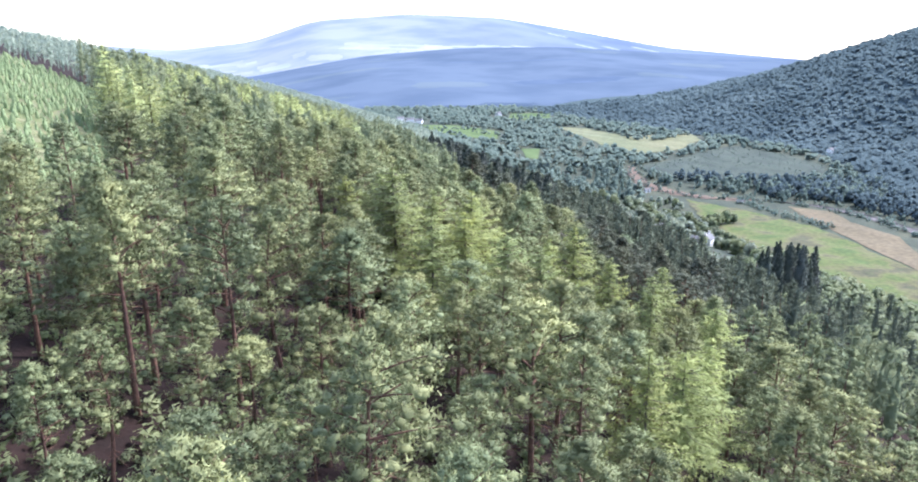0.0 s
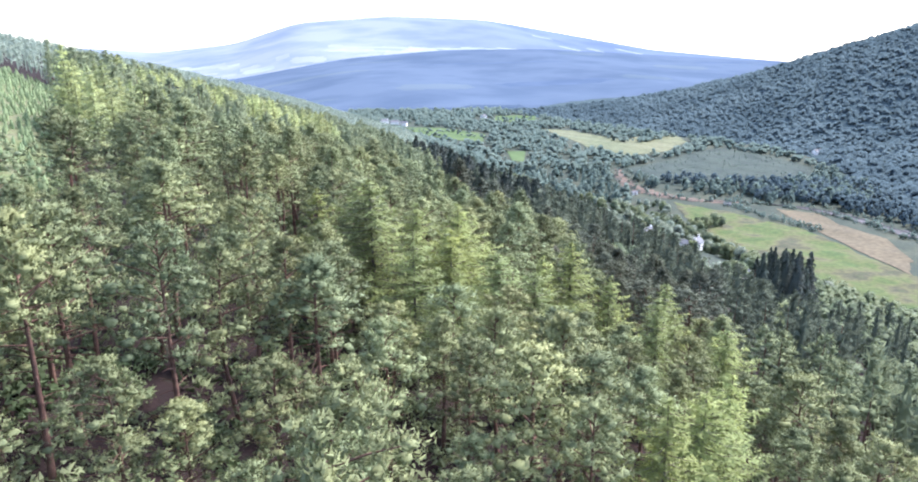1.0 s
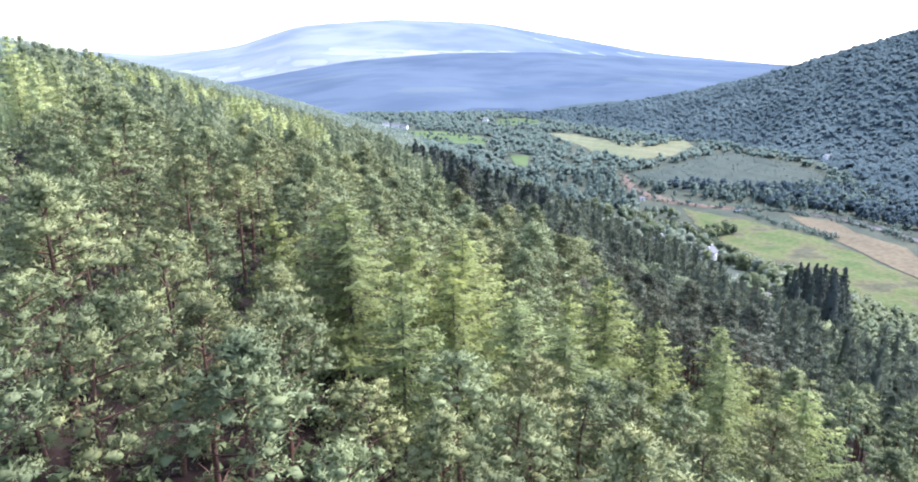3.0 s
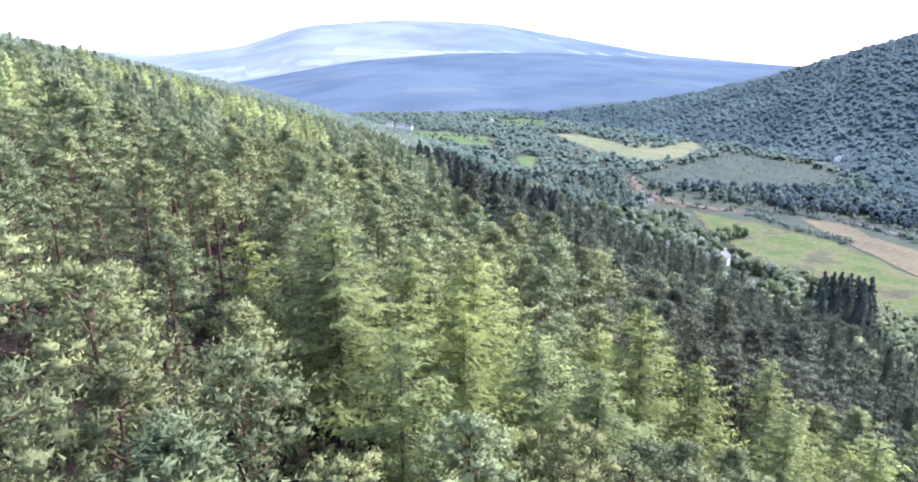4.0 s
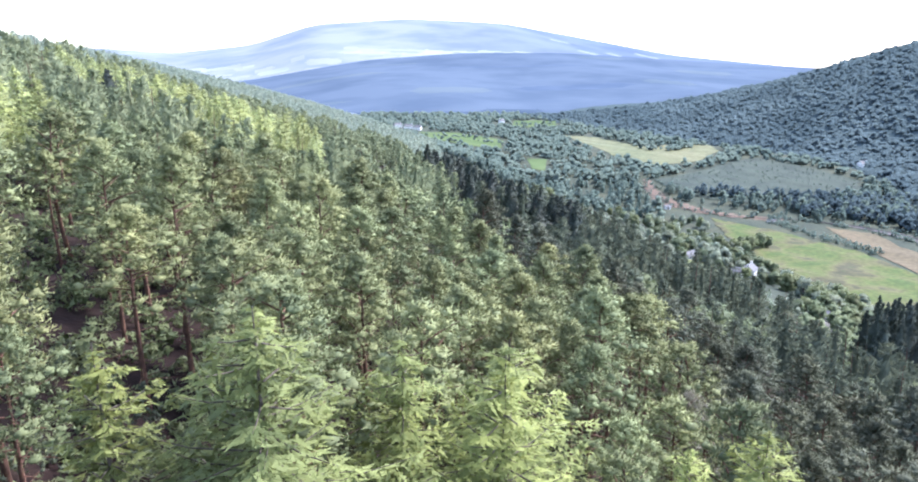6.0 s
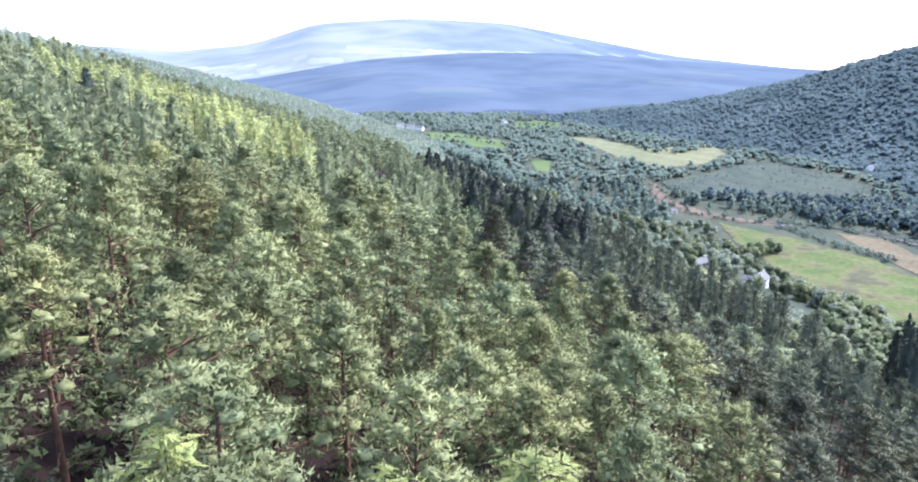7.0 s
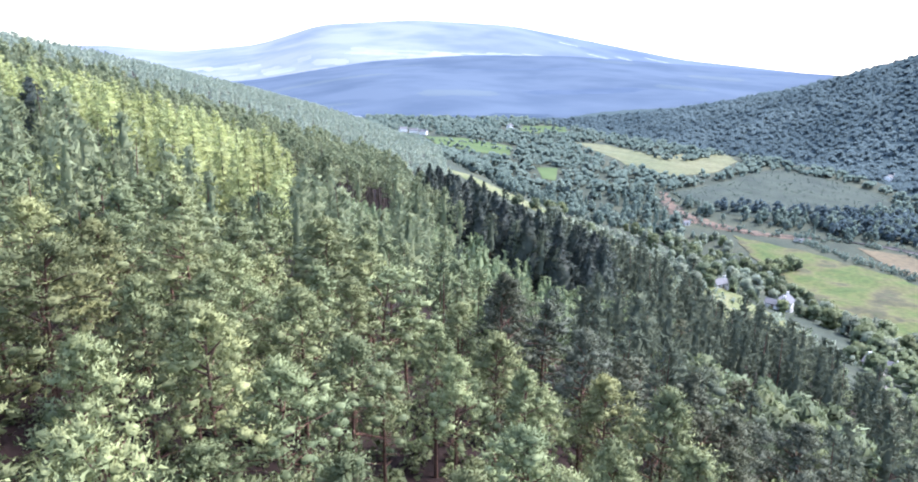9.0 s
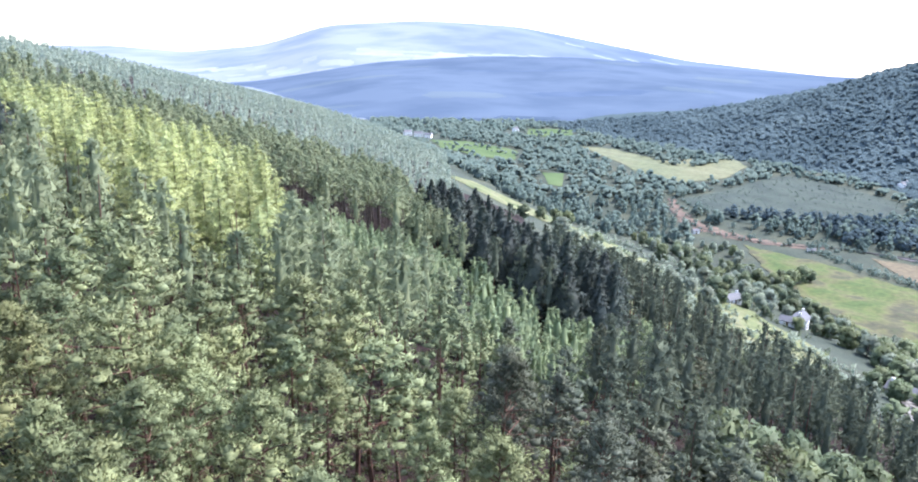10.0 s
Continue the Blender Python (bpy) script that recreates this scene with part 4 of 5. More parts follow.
PINES_BY_PLACE += [(-33.4, 152.6, 1.00), (30.0, 153.3, 0.82), (-22.9, 154.3, 1.00), (4.0, 155.0, 1.05), (-10.3, 155.7, 1.00), (-14.9, 156.7, 1.14), (3.9, 159.3, 1.00), (-22.3, 161.0, 1.00), (8.7, 162.0, 1.00), (31.5, 162.0, 0.94), (19.6, 162.4, 1.00), (-11.4, 162.4, 1.01), (-17.5, 164.0, 1.00), (-38.7, 168.5, 0.92), (4.8, 172.6, 1.00), (37.5, 174.4, 1.01), (-39.3, 178.1, 1.00), (65.1, 184.4, 0.95), (5.4, 185.6, 1.00), (21.6, 202.9, 1.05), (39.4, 206.7, 1.00), (22.9, 209.7, 1.00)]
LARCHES_BY_PLACE = [(-10.0, 86.8, 1.05), (-13.3, 79.2, 0.97), (-3.3, 88.5, 1.01), (1.6, 84.9, 1.20), (12.5, 90.8, 0.93), (15.6, 88.4, 1.09), (6.1, 81.5, 0.99), (2.4, 92.7, 1.08), (-7.8, 80.0, 1.22), (0.7, 77.0, 1.03), (28.6, 87.7, 0.93), (34.7, 85.7, 0.96), (-2.9, 71.2, 1.00), (9.8, 78.0, 1.00), (20.5, 88.0, 1.00), (24.0, 80.0, 1.00), (20.2, 55.9, 1.00), (24.0, 60.0, 1.00), (15.2, 50.0, 1.00), (30.0, 95.0, 1.00)]

rng = np.random.default_rng(7)
for x, y, s in LARCHES_BY_PLACE:
    plant_larch(x, y, int(rng.integers(0, 5)), rng.uniform(0, 6.28), s * 0.93, rng.uniform(1.0, 1.25))
for x, y, s in PINES_BY_PLACE:
    k = int(rng.integers(0, 5) if y < 100 else rng.integers(3, 8)) + 8 * (y > 150 or abs(x) > 40)
    kk = k + 16 if y > 98 and x > np.interp(y, [98, 132, 150], [24, 24, -2]) else k
    s *= 0.82 if 160 < y < 245 and -5 < x < 60 else 1.0
    plant_pine(x, y, kk, rng.uniform(0, 6.28), s * 16.0 / (16.0 + (k % 8 % 3 - 1) * 1.2), rng.uniform(1.0, 1.35) * (0.94 if y > 104 else 1.0))
plant_dead = tree_maker("withered_pine", PINES[:2], M_DEAD, M_BARK_GREY, "grey-brown withered pine among green trees", "tree", "")
plant_dead(15.8, 100.5, 0, 1.0, 1.04, 0.62)
placed = np.array([(q[0], q[1]) for q in LARCHES_BY_PLACE + PINES_BY_PLACE] + [(15.8, 100.5)])
near = np.concatenate([jittered(-150, 110, 14, 106, 5.8, 11), jittered(-150, 110, 106, 335, 5.7, 12)])
keep = np.hypot(near[:, None, 0] - placed[None, :, 0], near[:, None, 1] - placed[None, :, 1]).min(1) > np.where(near[:, 1] < 106, 4.4, 3.5)
for poly in (SPRUCE_BLOCK, LARCH_BELT, LARCH_KNOLL, YOUNG_GREEN, PINE_BLOCK, PALE_PATCH, BROAD_GROUP, FRONT_GAP, GLADE, GAP):
    keep &= ~inside(near, poly)
keep &= (noise_field(near, 0.075) < 0.62) | (near[:, 1] > 230)
keep &= (near[:, 0] > -64) | (near[:, 1] > 150)
keep &= (near[:, 0] < 78 - 0.1 * np.abs(near[:, 1] - 190)) & (np.abs(near[:, 0]) < 0.72 * near[:, 1] + 12)
near = near[keep]
reach = np.where(near[:, 1] < 112, np.maximum(20, np.abs(near[:, 0]) * 1.7), np.hypot(near[:, 0] * 1.25, near[:, 1] - 92))
order = np.argsort(reach, kind="stable")
for p in near[order[:175]]:
    s = rng.uniform(0.68, 1.14) * (0.8 if p[1] < 45 else 1.0) * (1.0 if p[1] > 150 else float(np.interp(p[0], [-64, -45], [0.5, 1.0])))
    s *= 0.82 if 160 < p[1] < 245 and -5 < p[0] < 60 else 1.0
    plant_pine(p[0], p[1], int(rng.integers(0, 5) if p[1] < 100 else rng.integers(3, 8)) + 8 * (p[1] > 150 or abs(p[0]) > 40) + (16 if p[1] > 98 and p[0] > np.interp(p[1], [98, 132, 150], [24, 24, -2]) else 0), rng.uniform(0, 6.28), s, rng.uniform(1.0, 1.35) * (0.94 if p[1] > 104 else 0.98))
mid = near[order[175:]]
young = (mid[:, 0] < -42) & (mid[:, 1] < 150)
close = reach[order[175:]] < 90
scatter("pine_wood", [c for s, c in PINES_MID], mid[young], M_PINE_FAR, "low young pines beside the plantation", "trees", 57, 0.42, 0.68)
mid, close = mid[~young], close[~young]
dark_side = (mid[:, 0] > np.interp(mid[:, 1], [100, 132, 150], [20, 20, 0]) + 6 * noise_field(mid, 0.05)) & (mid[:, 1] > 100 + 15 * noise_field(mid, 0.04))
scatter("pine_wood", [c for s, c in PINES_MID], mid[close & ~dark_side], M_PINE_FAR, "continuous pine wood covering the hillside", "trees", 3, 0.75, 1.12)
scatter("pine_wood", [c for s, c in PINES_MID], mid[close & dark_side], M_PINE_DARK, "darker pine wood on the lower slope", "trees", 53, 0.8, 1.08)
scatter("pine_stems", [s for s, c in PINES_MID], mid[close & dark_side], M_BARK, "bare reddish stems of the pine wood", "trunks", 53, 0.8, 1.08)
scatter("pine_stems", [s for s, c in PINES_MID], mid[close & ~dark_side], M_BARK, "bare reddish stems of the pine wood", "trunks", 3, 0.75, 1.12)
scatter("pine_wood", PINES_FAR, mid[~close & ~dark_side], M_PINE_DIST, "continuous pine wood covering the hillside", "trees", 23)
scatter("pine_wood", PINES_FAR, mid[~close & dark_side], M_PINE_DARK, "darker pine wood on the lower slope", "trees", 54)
scatter("pine_stems", [s for s, c in PINES_FAR_ALL], mid[~close], M_BARK, "bare reddish stems of the pine wood", "trunks", 23)
# the same wood goes on to both sides and behind the start of the flight
sw = jittered(-170, 105, -90, 190, 6.6, 63, 0.6)
k = (np.abs(sw[:, 0]) > 0.72 * sw[:, 1] + 12) & ~inside(sw, PALE_PATCH) & ~inside(sw, [(-175, 195), (-80, 118), (-175, 118)]) & (sw[:, 0] < 96)
scatter("pine_wood", PINES_FAR, sw[k], M_PINE_FAR, "continuous pine wood covering the hillside", "trees", 64, 0.7, 1.05)
scatter("pine_stems", [s for s, c in PINES_FAR_ALL], sw[k], M_BARK, "bare reddish stems of the pine wood", "trunks", 64, 0.7, 1.05)
gl = jittered(-48, -8, 74, 122, 2.6, 61, 0.8)
gl = gl[inside(gl, GLADE)]
scatter("young_pines", [c for s, c in PINES_MID], gl[noise_field(gl, 0.12) > -0.25], M_PINE_DARK, "low self-sown pines and scrub in a gap of the wood", "trees", 62, 0.1, 0.3)
fg = jittered(-20, 55, 186, 265, 3.1, 43)
scatter("young_conifers", SPRUCES_FAR, fg[inside(fg, FRONT_GAP)], M_YOUNG, "young dark conifers planted close together", "trees", 44, 0.5, 1.0)

for p in jittered(-116, 0, 135, 290, 5.2, 6):
    if inside(p[None], LARCH_BELT)[0] or inside(p[None], LARCH_KNOLL)[0]:
        plant_larch(p[0], p[1], int(rng.integers(5, 9)), rng.uniform(0, 6.28), rng.uniform(0.85, 1.1), rng.uniform(0.9, 1.15))
for p in jittered(-30, 45, 230, 370, 6.4, 8):
    if inside(p[None], SPRUCE_BLOCK)[0]:
        plant_spruce(p[0], p[1], int(rng.integers(0, 5)), rng.uniform(0, 6.28), rng.uniform(0.75, 1.15) * float(np.interp(p[1], [255, 320], [1.08, 0.88])), rng.uniform(0.95, 1.25))
for p in jittered(86, 126, 190, 232, 4.6, 18):
    if inside(p[None], [(89, 199), (97, 195), (113, 204), (122, 222), (112, 228), (98, 212)])[0]:
        plant_spruce(p[0], p[1], int(rng.integers(0, 4)), rng.uniform(0, 6.28), rng.uniform(1.05, 1.4), rng.uniform(0.6, 0.78))
tall = [pine_shape(150 + k, 16, 2.0 + 0.2 * (k % 3), 0.5, 20, 12, 0.5, False, 1, 0.5) for k in range(4)]
pb = jittered(-118, -8, 262, 352, 4.4, 65)
pb = pb[inside(pb, PINE_BLOCK)]
scatter("pine_wood", [c for w, c in tall], pb, M_PINE_DIST, "tall close pine wood with bare dark stems below", "trees", 66, 0.85, 1.1)
scatter("pine_stems", [w for w, c in tall], pb, M_BARK_GREY, "bare dark stems of the tall pine wood", "trunks", 66, 0.85, 1.1)
yg = jittered(-62, 10, 200, 285, 2.6, 9)
scatter("young_conifers", SPRUCES_FAR, yg[inside(yg, YOUNG_GREEN)], M_YOUNG, "young green conifers planted close together", "trees", 4, 0.5, 0.8)
pp = jittered(-206, -50, 74, 302, 2.9, 10)
SAPLINGS = [spruce_shape(170 + k, 7.5, 3.2, 12, 6, 0.5, 1)[1] for k in range(4)]
scatter("young_plantation", SAPLINGS, pp[inside(pp, PALE_PATCH)], M_PALE, "pale green young conifer plantation on the slope", "trees", 5, 0.22, 0.4)
sheet("plantation_floor", PALE_PATCH, M_PASTURE, "pale rough grass between young conifers", "grass", 0.25, 14)

for x, y, s in ((-84, 224, 0.9), (-79, 214, 1.0), (-74, 226, 0.85), (-88, 214, 0.8), (-98, 232, 0.9), (-60, 206, 0.7)):
    plant_spruce(x, y, int(rng.integers(0, 4)), rng.uniform(0, 6.28), s, 1.2)
yl = jittered(-90, -48, 176, 212, 3.4, 46)
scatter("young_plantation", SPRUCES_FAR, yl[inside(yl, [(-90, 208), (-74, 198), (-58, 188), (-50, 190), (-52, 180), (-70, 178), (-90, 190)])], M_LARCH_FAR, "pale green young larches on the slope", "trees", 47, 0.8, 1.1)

# far slope of the same hill
fs = jittered(-650, 10, 60, 1150, 6.5, 12)
k = (hill_z(fs[:, 0], fs[:, 1]) > floor_z(fs[:, 1]) + 6) & ((fs[:, 1] > 333) | (fs[:, 0] < -132)) & ~inside(fs, PALE_PATCH) & ~inside(fs, PINE_BLOCK) & (fs[:, 0] < 0 - 0.06 * (fs[:, 1] - 330)) & (fs[:, 0] > -0.75 * fs[:, 1] - 20)
RIDE = np.array([(-330, 760), (-262, 700), (-205, 655), (-170, 632), (-148, 640), (-150, 665), (-160, 760), (-164, 880)], float)
seg = np.concatenate([RIDE[:-1] + (RIDE[1:] - RIDE[:-1]) * q for q in np.linspace(0, 1, 24)])
k &= np.hypot(fs[:, None, 0] - seg[None, :, 0], fs[:, None, 1] - seg[None, :, 1]).min(1) > 6.0
ribbon("forest_ride", RIDE, [9] * 8, M_RIDE, "pale grass ride through the plantation", "track", 0.6)
scatter("hill_plantation", PINES_TINY, fs[k], M_PLANTATION_HAZED, "grey-green conifer plantation covering the far slope", "trees", 6, 0.6, 1.0)

# woods across the valley
rw = jittered(-150, 1100, 420, 1800, 7.2, 13, 0.7)
d = rw[:, 0] - foot_x(rw[:, 1])
k = (d > 0) & (rw[:, 0] < rw[:, 1] * 0.73 + 50) & (d < 560) & (rw[:, 1] < 1270)
rw = rw[k]
OAKS = [(v - np.array([0, 0, 3.7, 0, 0, 0]), f) for v, f in BROADS_FAR]   # a closed canopy, sunk so that shallower, lighter gaps stand in for haze
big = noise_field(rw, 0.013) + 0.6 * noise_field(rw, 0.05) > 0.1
scatter("oak_wood", OAKS, rw[big], M_BROAD_FAR, "dense oak wood on the opposite hill, blue haze painted into its colour", "trees", 7, 0.8, 1.25)
scatter("oak_wood", OAKS, rw[~big], M_BROAD_FAR, "dense oak wood on the opposite hill, blue haze painted into its colour", "trees", 37, 0.7, 1.05)
rs = jittered(290, 400, 330, 610, 7.5, 38)
k = (rs[:, 0] > np.interp(rs[:, 1], [330, 400, 450, 490, 530, 560], [372, 358, 338, 332, 314, 296])) & (rs[:, 0] < foot_x(rs[:, 1]) + 4)
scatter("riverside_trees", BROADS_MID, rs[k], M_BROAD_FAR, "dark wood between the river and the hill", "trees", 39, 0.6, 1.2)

# copses and hedges up the valley
FIELDS = [[(130, 970), (178, 952), (212, 826), (236, 813), (304, 868), (299, 815), (248, 748), (185, 730), (154, 795), (138, 886)],
          [(-62, 1008), (-3, 1000), (64, 915), (50, 815), (0, 840), (-42, 900)], [(-112, 1062), (-40, 1062), (-38, 990), (-108, 985)], [(52, 1128), (80, 1128), (80, 1080), (56, 1080)], [(85, 1162), (162, 1164), (148, 1050), (70, 1056)],
          [(66, 778), (98, 774), (92, 696), (66, 704)], [(150, 700), (180, 690), (253, 732), (306, 776), (350, 740), (372, 677), (350, 632), (283, 606), (236, 606), (205, 620), (180, 660)],
          [(162, 695), (182, 690), (178, 650), (182, 618), (215, 590), (262, 570), (262, 546), (180, 552), (160, 590), (158, 640)],
          [(-40, 600), (-10, 510), (60, 485), (84, 455), (104, 470), (98, 515), (64, 560), (40, 578), (5, 606)]]
vw = jittered(-160, 380, 555, 1280, 7.4, 14, 0.6)
k = (vw[:, 0] < foot_x(vw[:, 1])) & (hill_z(vw[:, 0], vw[:, 1]) < floor_z(vw[:, 1]) + 30) & (vw[:, 0] < 410)
k &= (noise_field(vw, 0.02) > -0.45)
for poly in FIELDS:
    k &= ~inside(vw, poly)
vw = vw[k]
nearer = vw[:, 1] < 680
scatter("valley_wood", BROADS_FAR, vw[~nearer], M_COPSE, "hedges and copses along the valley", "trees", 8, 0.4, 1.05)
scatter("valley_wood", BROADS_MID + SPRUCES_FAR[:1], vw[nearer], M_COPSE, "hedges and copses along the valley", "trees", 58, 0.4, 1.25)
ms = jittered(150, 262, 545, 700, 3.4, 59, 0.8)
mline = np.interp(ms[:, 1], [556, 561, 574, 598, 622, 655, 690], [250, 228, 200, 176, 168, 170, 176])
k = (np.abs(ms[:, 0] - mline) < 13) & (noise_field(ms, 0.07) > 0.05)
scatter("marsh_scrub", SHRUBS, ms[k], M_COPSE, "dark scrub at the edge of the marsh", "scrub", 60, 0.4, 1.5)
# hedges across the far green fields
hd = np.concatenate([np.array(a) + (np.array(b) - np.array(a)) * np.linspace(0, 1, n)[:, None] for a, b, n in (((-50, 968), (36, 925), 16), ((-30, 915), (6, 880), 9), ((20, 905), (52, 866), 7), ((80, 1105), (150, 1108), 12))])
hd = hd + np.random.default_rng(71).uniform(-3, 3, hd.shape)
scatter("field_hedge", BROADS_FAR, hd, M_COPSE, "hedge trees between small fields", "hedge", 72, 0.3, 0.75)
# dark strip of trees between bracken bank and river
st = jittered(205, 350, 560, 640, 7.0, 24)
k = (st[:, 1] > 628 - 0.28 * (st[:, 0] - 200)) & (st[:, 1] < 648 - 0.25 * (st[:, 0] - 200)) | ((st[:, 0] > 265) & (st[:, 1] > 566) & (st[:, 1] < 625))
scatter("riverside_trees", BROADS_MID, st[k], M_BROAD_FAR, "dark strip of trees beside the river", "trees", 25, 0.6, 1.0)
# bracken and low scrub on the bank
bk = jittered(180, 370, 600, 775, 4.0, 26, 0.8)
k = inside(bk, [(186, 680), (253, 726), (306, 770), (345, 736), (366, 677), (348, 638), (283, 606), (227, 612), (192, 638)])
k &= noise_field(bk, 0.045) + 0.6 * noise_field(bk, 0.11) > -0.1
scatter("bracken_scrub", SHRUBS, bk[k], M_BANKSCRUB, "grey-green bracken and scrub on the bank", "scrub", 27, 0.25, 0.8)
# scrub along the field edges and under the houses
sc = jittered(60, 150, 290, 400, 3.4, 28)
k = (sc[:, 0] > 62 + 0.1 * (sc[:, 1] - 290)) & (sc[:, 0] < 136) & (noise_field(sc, 0.06) > 0.3)
scatter("gorse_scrub", SHRUBS, sc[k], M_BROAD, "low green scrub on the rough pasture", "scrub", 29, 0.4, 1.0)
rv = jittered(225, 372, 330, 572, 3.6, 48, 0.7)
rl = np.interp(rv[:, 1], [330, 400, 450, 490, 530, 552, 563], [362, 348, 326, 321, 301, 275, 236])
off = rv[:, 0] - rl
k = ((off > -16) & (off < -5 + 3 * noise_field(rv, 0.05)) | (off > 5) & (off < 14)) & (noise_field(rv, 0.045) > -0.15)
scatter("river_scrub", SHRUBS, rv[k], M_COPSE, "dark willow scrub along the river banks", "scrub", 49, 0.7, 2.0)
ps = jittered(40, 150, 290, 545, 3.6, 50, 0.8)
k = (ps[:, 0] > 56 - 0.05 * (ps[:, 1] - 300)) & (ps[:, 0] < 128) & (noise_field(ps, 0.035) + 0.5 * noise_field(ps, 0.1) > 0.12)
scatter("pasture_scrub", SHRUBS, ps[k], M_WILLOW, "pale grey-green scrub and bushes on the rough pasture", "scrub", 51, 0.4, 1.6)
se = jittered(228, 272, 470, 552, 4.0, 30)
k = np.abs(se[:, 0] - (232 + (552 - se[:, 1]) * 0.42)) < 6
scatter("field_scrub", SHRUBS, se[k], M_COPSE, "dark scrub along the field edge", "scrub", 31, 0.8, 1.8)

# mixed wood at the foot of the slope
mw = jittered(58, 175, 70, 300, 6.5, 32)
k = (mw[:, 0] > 74 - 0.1 * np.abs(mw[:, 1] - 190)) & (mw[:, 0] < 112 + 0.14 * mw[:, 1]) & ((mw[:, 1] < 292 - 0.5 * (mw[:, 0] - 60)) | (mw[:, 0] > 125))
mw = mw[k]
low = (mw[:, 1] > 195) & (mw[:, 0] > 88)
mw_hi = mw[~low]
leafy = noise_field(mw_hi, 0.045) > 0.05
scatter("mixed_wood", BROADS_MID, mw_hi[leafy], M_BROAD, "leafy wood at the foot of the slope", "trees", 33, 0.6, 1.1)
scatter("mixed_wood", PINES_FAR, mw_hi[~leafy], M_PINE_DARK, "dark pines at the foot of the slope", "trees", 34, 0.6, 0.95)
scatter("low_wood", BROADS_MID, mw[low], M_BROAD, "low broadleaf scrub wood at the foot of the slope", "trees", 36, 0.4, 0.75)

# bushes and round trees between the wood and the meadow
eb = jittered(110, 215, 180, 335, 6.0, 67, 0.6)
k = (eb[:, 0] > 108 + 0.14 * eb[:, 1] - 6) & (eb[:, 0] < np.interp(eb[:, 1], [180, 260, 300, 335], [170, 200, 208, 196]))
scatter("low_wood", BROADS_MID, eb[k], M_BROAD, "low broadleaf scrub wood at the edge of the meadow", "trees", 68, 0.4, 0.85)

# broadleaf trees by the lane and the houses
bl = jittered(60, 186, 300, 555, 9.0, 15)
k = (bl[:, 0] > 114 - 0.02 * (bl[:, 1] - 380)) & (bl[:, 0] < 184) & (bl[:, 1] > 385) | (bl[:, 0] > 146) & (bl[:, 0] < 182) & (bl[:, 1] < 386)
for p in bl[k]:
    if rng.random() < 0.82:
        grow = plant_willow if rng.random() < 0.35 else plant_broad
        grow(p[0], p[1], int(rng.integers(0, 6)), rng.uniform(0, 6.28), rng.uniform(0.45, 1.05), rng.uniform(0.8, 1.1))
for p in jittered(20, 70, 160, 200, 6.0, 16):
    if inside(p[None], BROAD_GROUP)[0]:
        plant_broad(p[0], p[1], int(rng.integers(0, 6)), rng.uniform(0, 6.28), rng.uniform(1.0, 1.35), rng.uniform(0.7, 0.9))

# undergrowth below the pines
ug = jittered(-60, 50, 10, 190, 2.1, 34)
k = (noise_field(ug, 0.09) > -0.7) & (np.abs(ug[:, 0]) < 0.72 * ug[:, 1] + 8)
scatter("bracken_undergrowth", FERNS, ug[k], M_FERN, "light green bracken and brambles under the pines", "undergrowth", 35, 0.6, 1.6)


# pale willow hedge below the pasture strip
for q in range(13):
    hx, hy = 62 + 3.6 * q + rng.uniform(-1.5, 1.5), 440 - 5.5 * q + rng.uniform(-3, 3)
    plant_willow(hx, hy, int(rng.integers(0, 6)), rng.uniform(0, 6.28), rng.uniform(0.55, 0.95), rng.uniform(0.9, 1.2))

# large pale trees below the spruces
for x, y, s in ((48, 450, 1.3), (55, 443, 1.0), (38, 372, 0.9), (64, 420, 0.8)):
    plant_willow(x, y, int(rng.integers(0, 6)), rng.uniform(0, 6.28), s, 1.05)

# hedge of round trees at the edge of the meadow
for x, y, s in ((136, 365, 0.7), (143, 363, 0.6), (176, 470, 0.8), (182, 475, 0.95), (187, 480, 1.0), (192, 484, 0.9), (197, 487, 1.05), (203, 489, 0.9), (186, 490, 0.8), (178, 482, 0.9), (150, 352, 1.1), (158, 340, 1.0), (163, 350, 0.9), (150, 330, 1.0), (-15, 283, 1.25), (126, 283, 0.8), (124, 292, 0.7), (131, 300, 0.8), (142, 283, 0.9), (138, 279, 0.7), (112, 386, 0.7), (114, 394, 0.6), (122, 384, 0.5), (136, 366, 0.5), (127, 376, 0.6), (147, 366, 0.6), (52, 500, 1.2), (60, 508, 1.1), (44, 512, 1.0), (30, 470, 1.0), (72, 470, 0.9)):
    plant_broad(x, y, int(rng.integers(0, 6)), rng.uniform(0, 6.28), s, 1.0)


# ---------------- houses ----------------
def box(x0, x1, y0, y1, z0, z1):
    v = np.array([(x, y, z) for z in (z0, z1) for y in (y0, y1) for x in (x0, x1)], float)
    f = np.array([(0, 2, 3, 1), (4, 5, 7, 6), (0, 1, 5, 4), (2, 6, 7, 3), (0, 4, 6, 2), (1, 3, 7, 5)])
    return v, f


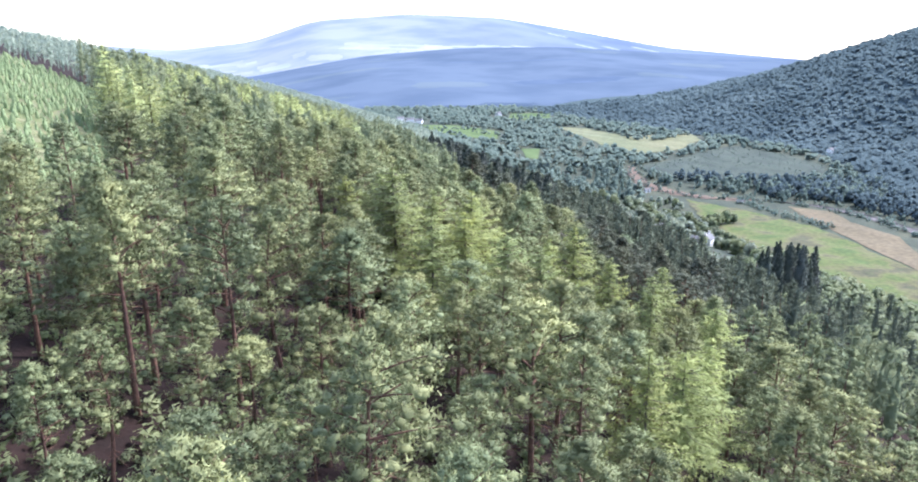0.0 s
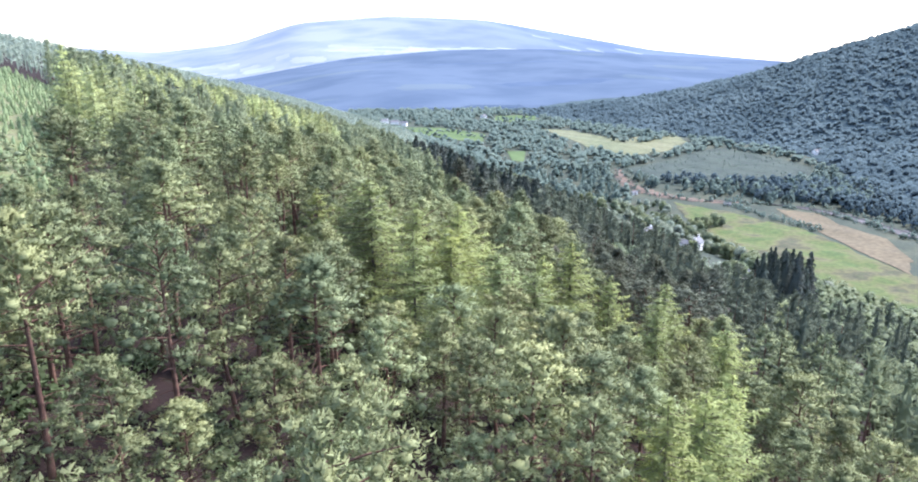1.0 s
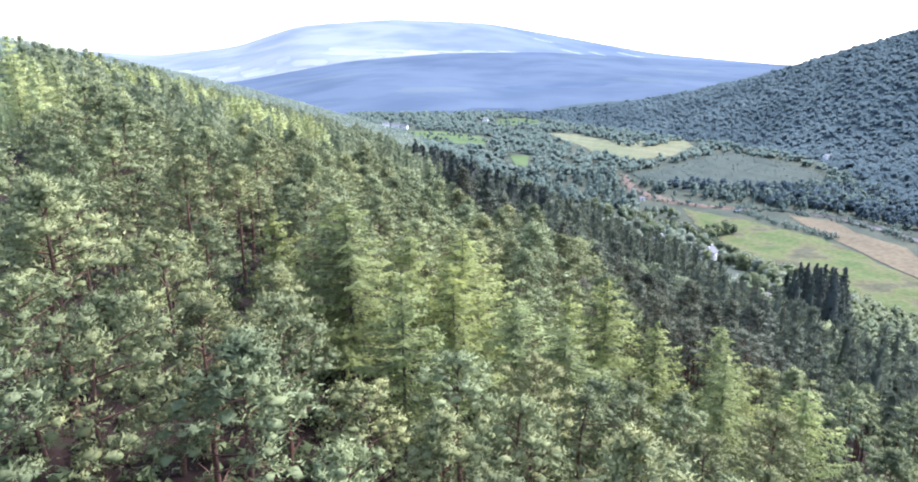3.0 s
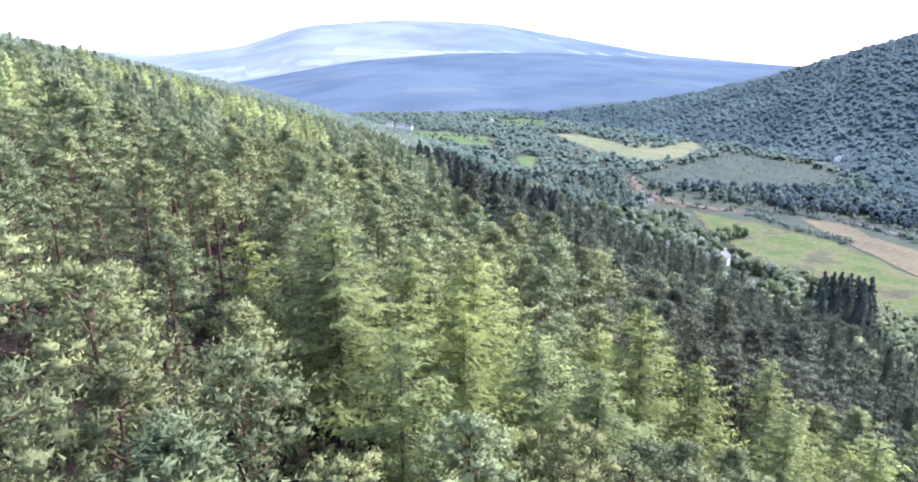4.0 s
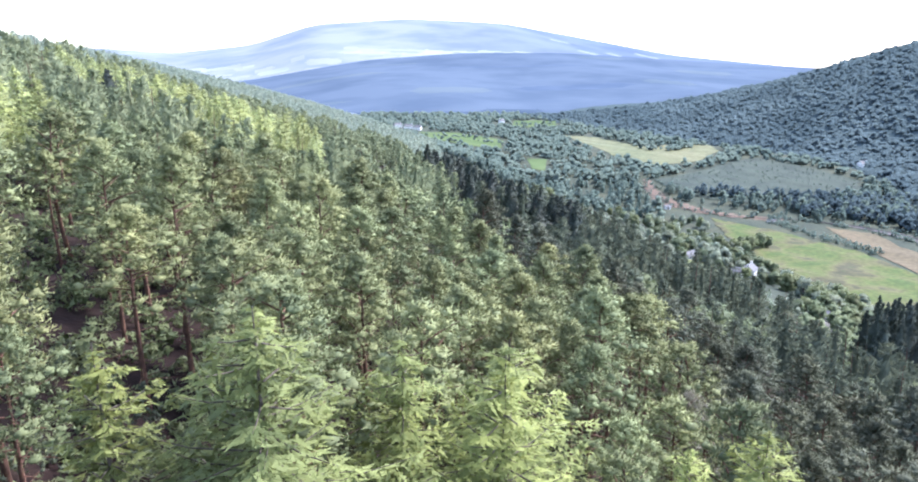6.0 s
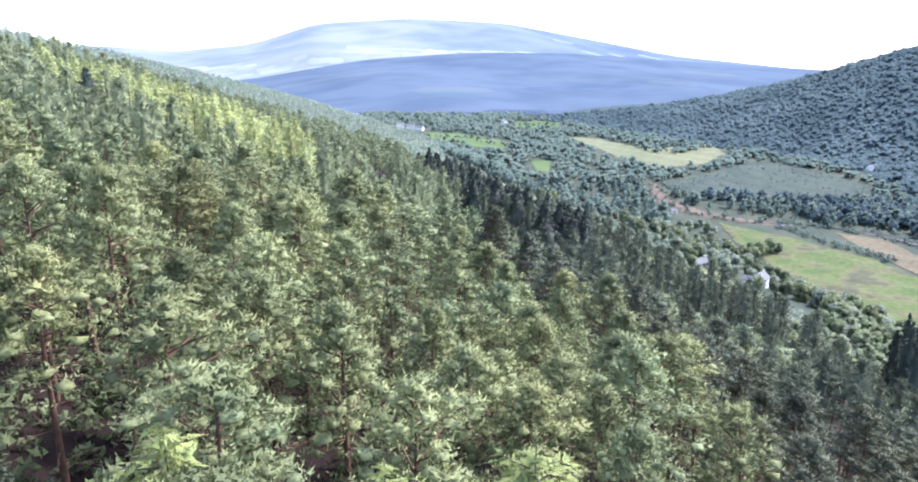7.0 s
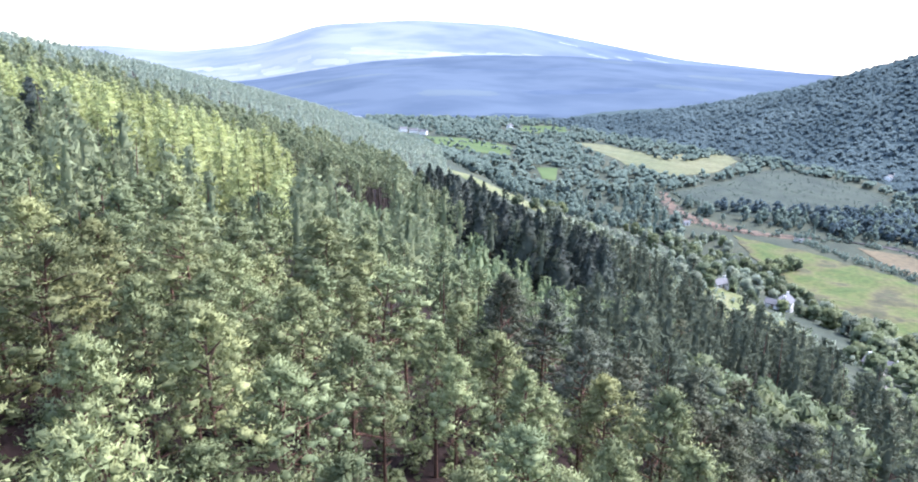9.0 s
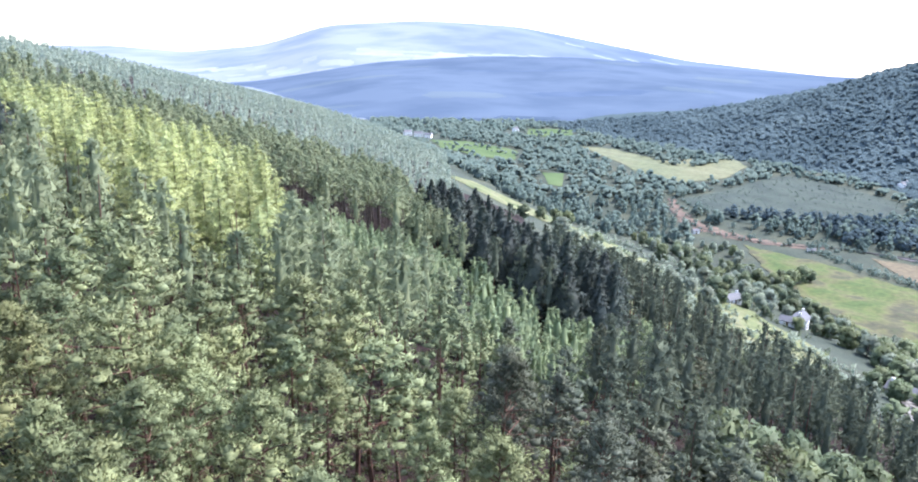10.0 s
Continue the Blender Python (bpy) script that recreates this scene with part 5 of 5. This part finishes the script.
def house(x, y, turn, length, depth, eaves, rise, label, chimneys=1, windows=3):
    """A gabled house: wall, two roof slopes, chimney, door, windows with frame and pane."""
    e = new("house")
    e.matrix_basis = pose(x, y, float(ground_z(x, y)), 0, 0, turn)
    hl, hd = length / 2, depth / 2
    v = np.array([(-hl, -hd, -1.5), (hl, -hd, -1.5), (hl, hd, -1.5), (-hl, hd, -1.5), (-hl, -hd, eaves), (hl, -hd, eaves), (hl, hd, eaves), (-hl, hd, eaves), (-hl, 0, eaves + rise), (hl, 0, eaves + rise)], float)
    f = np.array([(0, 1, 5), (0, 5, 4), (2, 3, 7), (2, 7, 6), (1, 2, 6), (1, 6, 5), (5, 6, 9), (3, 0, 4), (3, 4, 7), (4, 8, 7), (0, 3, 2), (0, 2, 1), (4, 5, 9), (4, 9, 8), (6, 7, 8), (6, 8, 9)])
    part("wall", tri_mesh("house_wall", v, f, M_WHITE), e)
    for sg in (-1, 1):
        o, t = 0.35, 0.18
        k = rise / hd
        a, b = hd + o, 0.0
        zs = [eaves + rise - k * a + 0.03, eaves + rise + 0.03]
        q = [(sx * (hl + o), sg * yy, z + dz) for dz in (0.0, t) for yy, z in ((a, zs[0]), (b, zs[1])) for sx in (-1, 1)]
        ff = np.array([(0, 1, 3, 2), (4, 6, 7, 5), (0, 4, 5, 1), (2, 3, 7, 6), (0, 2, 6, 4), (1, 5, 7, 3)])
        part("roof", tri_mesh("house_roof", np.array(q), ff, M_SLATE), e, "grey slate roof slope")
    for k in range(chimneys):
        cx = (hl - 0.7) * (1 if k == 0 else -1)
        ch = part("chimney", tri_mesh("house_chimney", *box(cx - 0.4, cx + 0.4, -0.45, 0.45, eaves + rise - 0.8, eaves + rise + 1.0), M_WHITE), e)
        part("chimney_pot", tri_mesh("house_chimney_pot", *tube([(cx, 0, eaves + rise + 1.0), (cx, 0, eaves + rise + 1.35)], [0.16, 0.13], 8), M_DOOR), ch)
    for k in range(windows):
        wx = -hl + length * (k + 0.5) / windows
        if k == windows // 2:
            part("door", tri_mesh("house_door", *box(wx - 0.45, wx + 0.45, -hd - 0.05, -hd + 0.03, 0.0, 2.05), M_DOOR), e)
            continue
        wf = part("window", tri_mesh("house_window", *box(wx - 0.55, wx + 0.55, -hd - 0.05, -hd + 0.03, 0.95, 2.15), M_WHITE), e)
        part("pane", tri_mesh("house_pane", *box(wx - 0.45, wx + 0.45, -hd - 0.065, -hd - 0.052, 1.05, 2.05), M_PANE), wf)
    return tagged(e, label, "house")


house(141, 373, 55, 8, 6, 4.2, 2.4, "white rendered house with slate roof beside the lane", 2)
house(134.5, 370, -35, 6, 4.5, 2.4, 1.5, "low white outbuilding with slate roof beside a house", 0, 1)
house(118, 391, 30, 8, 5.5, 2.4, 1.8, "low cottage with pale slate roof among trees")
house(134, 291, -55, 10, 6, 2.6, 1.8, "grey-roofed cottage by the lane at the wood edge", 2)
house(404, 734, 20, 9, 6, 2.8, 2.0, "white cottage at the foot of the oak wood")
house(166, 588, 10, 5, 3.5, 2.2, 1.0, "small white shed beside the marsh", 0, 1)
house(232, 549, -10, 5, 3, 2.0, 0.8, "small white shed at the field corner", 0, 1)
# the last, smallest house is added in place of a slender pale upright
for hx, hy, ht, hs in ((-72, 1040, 10, 12), (-58, 1030, -15, 10), (-88, 1052, 30, 11), (-104, 960, 5, 9), (66, 1118, 40, 7)):
    house(hx, hy, ht, hs, 7, 4.5, 2.4, "white village house far up the valley", 1, 3)
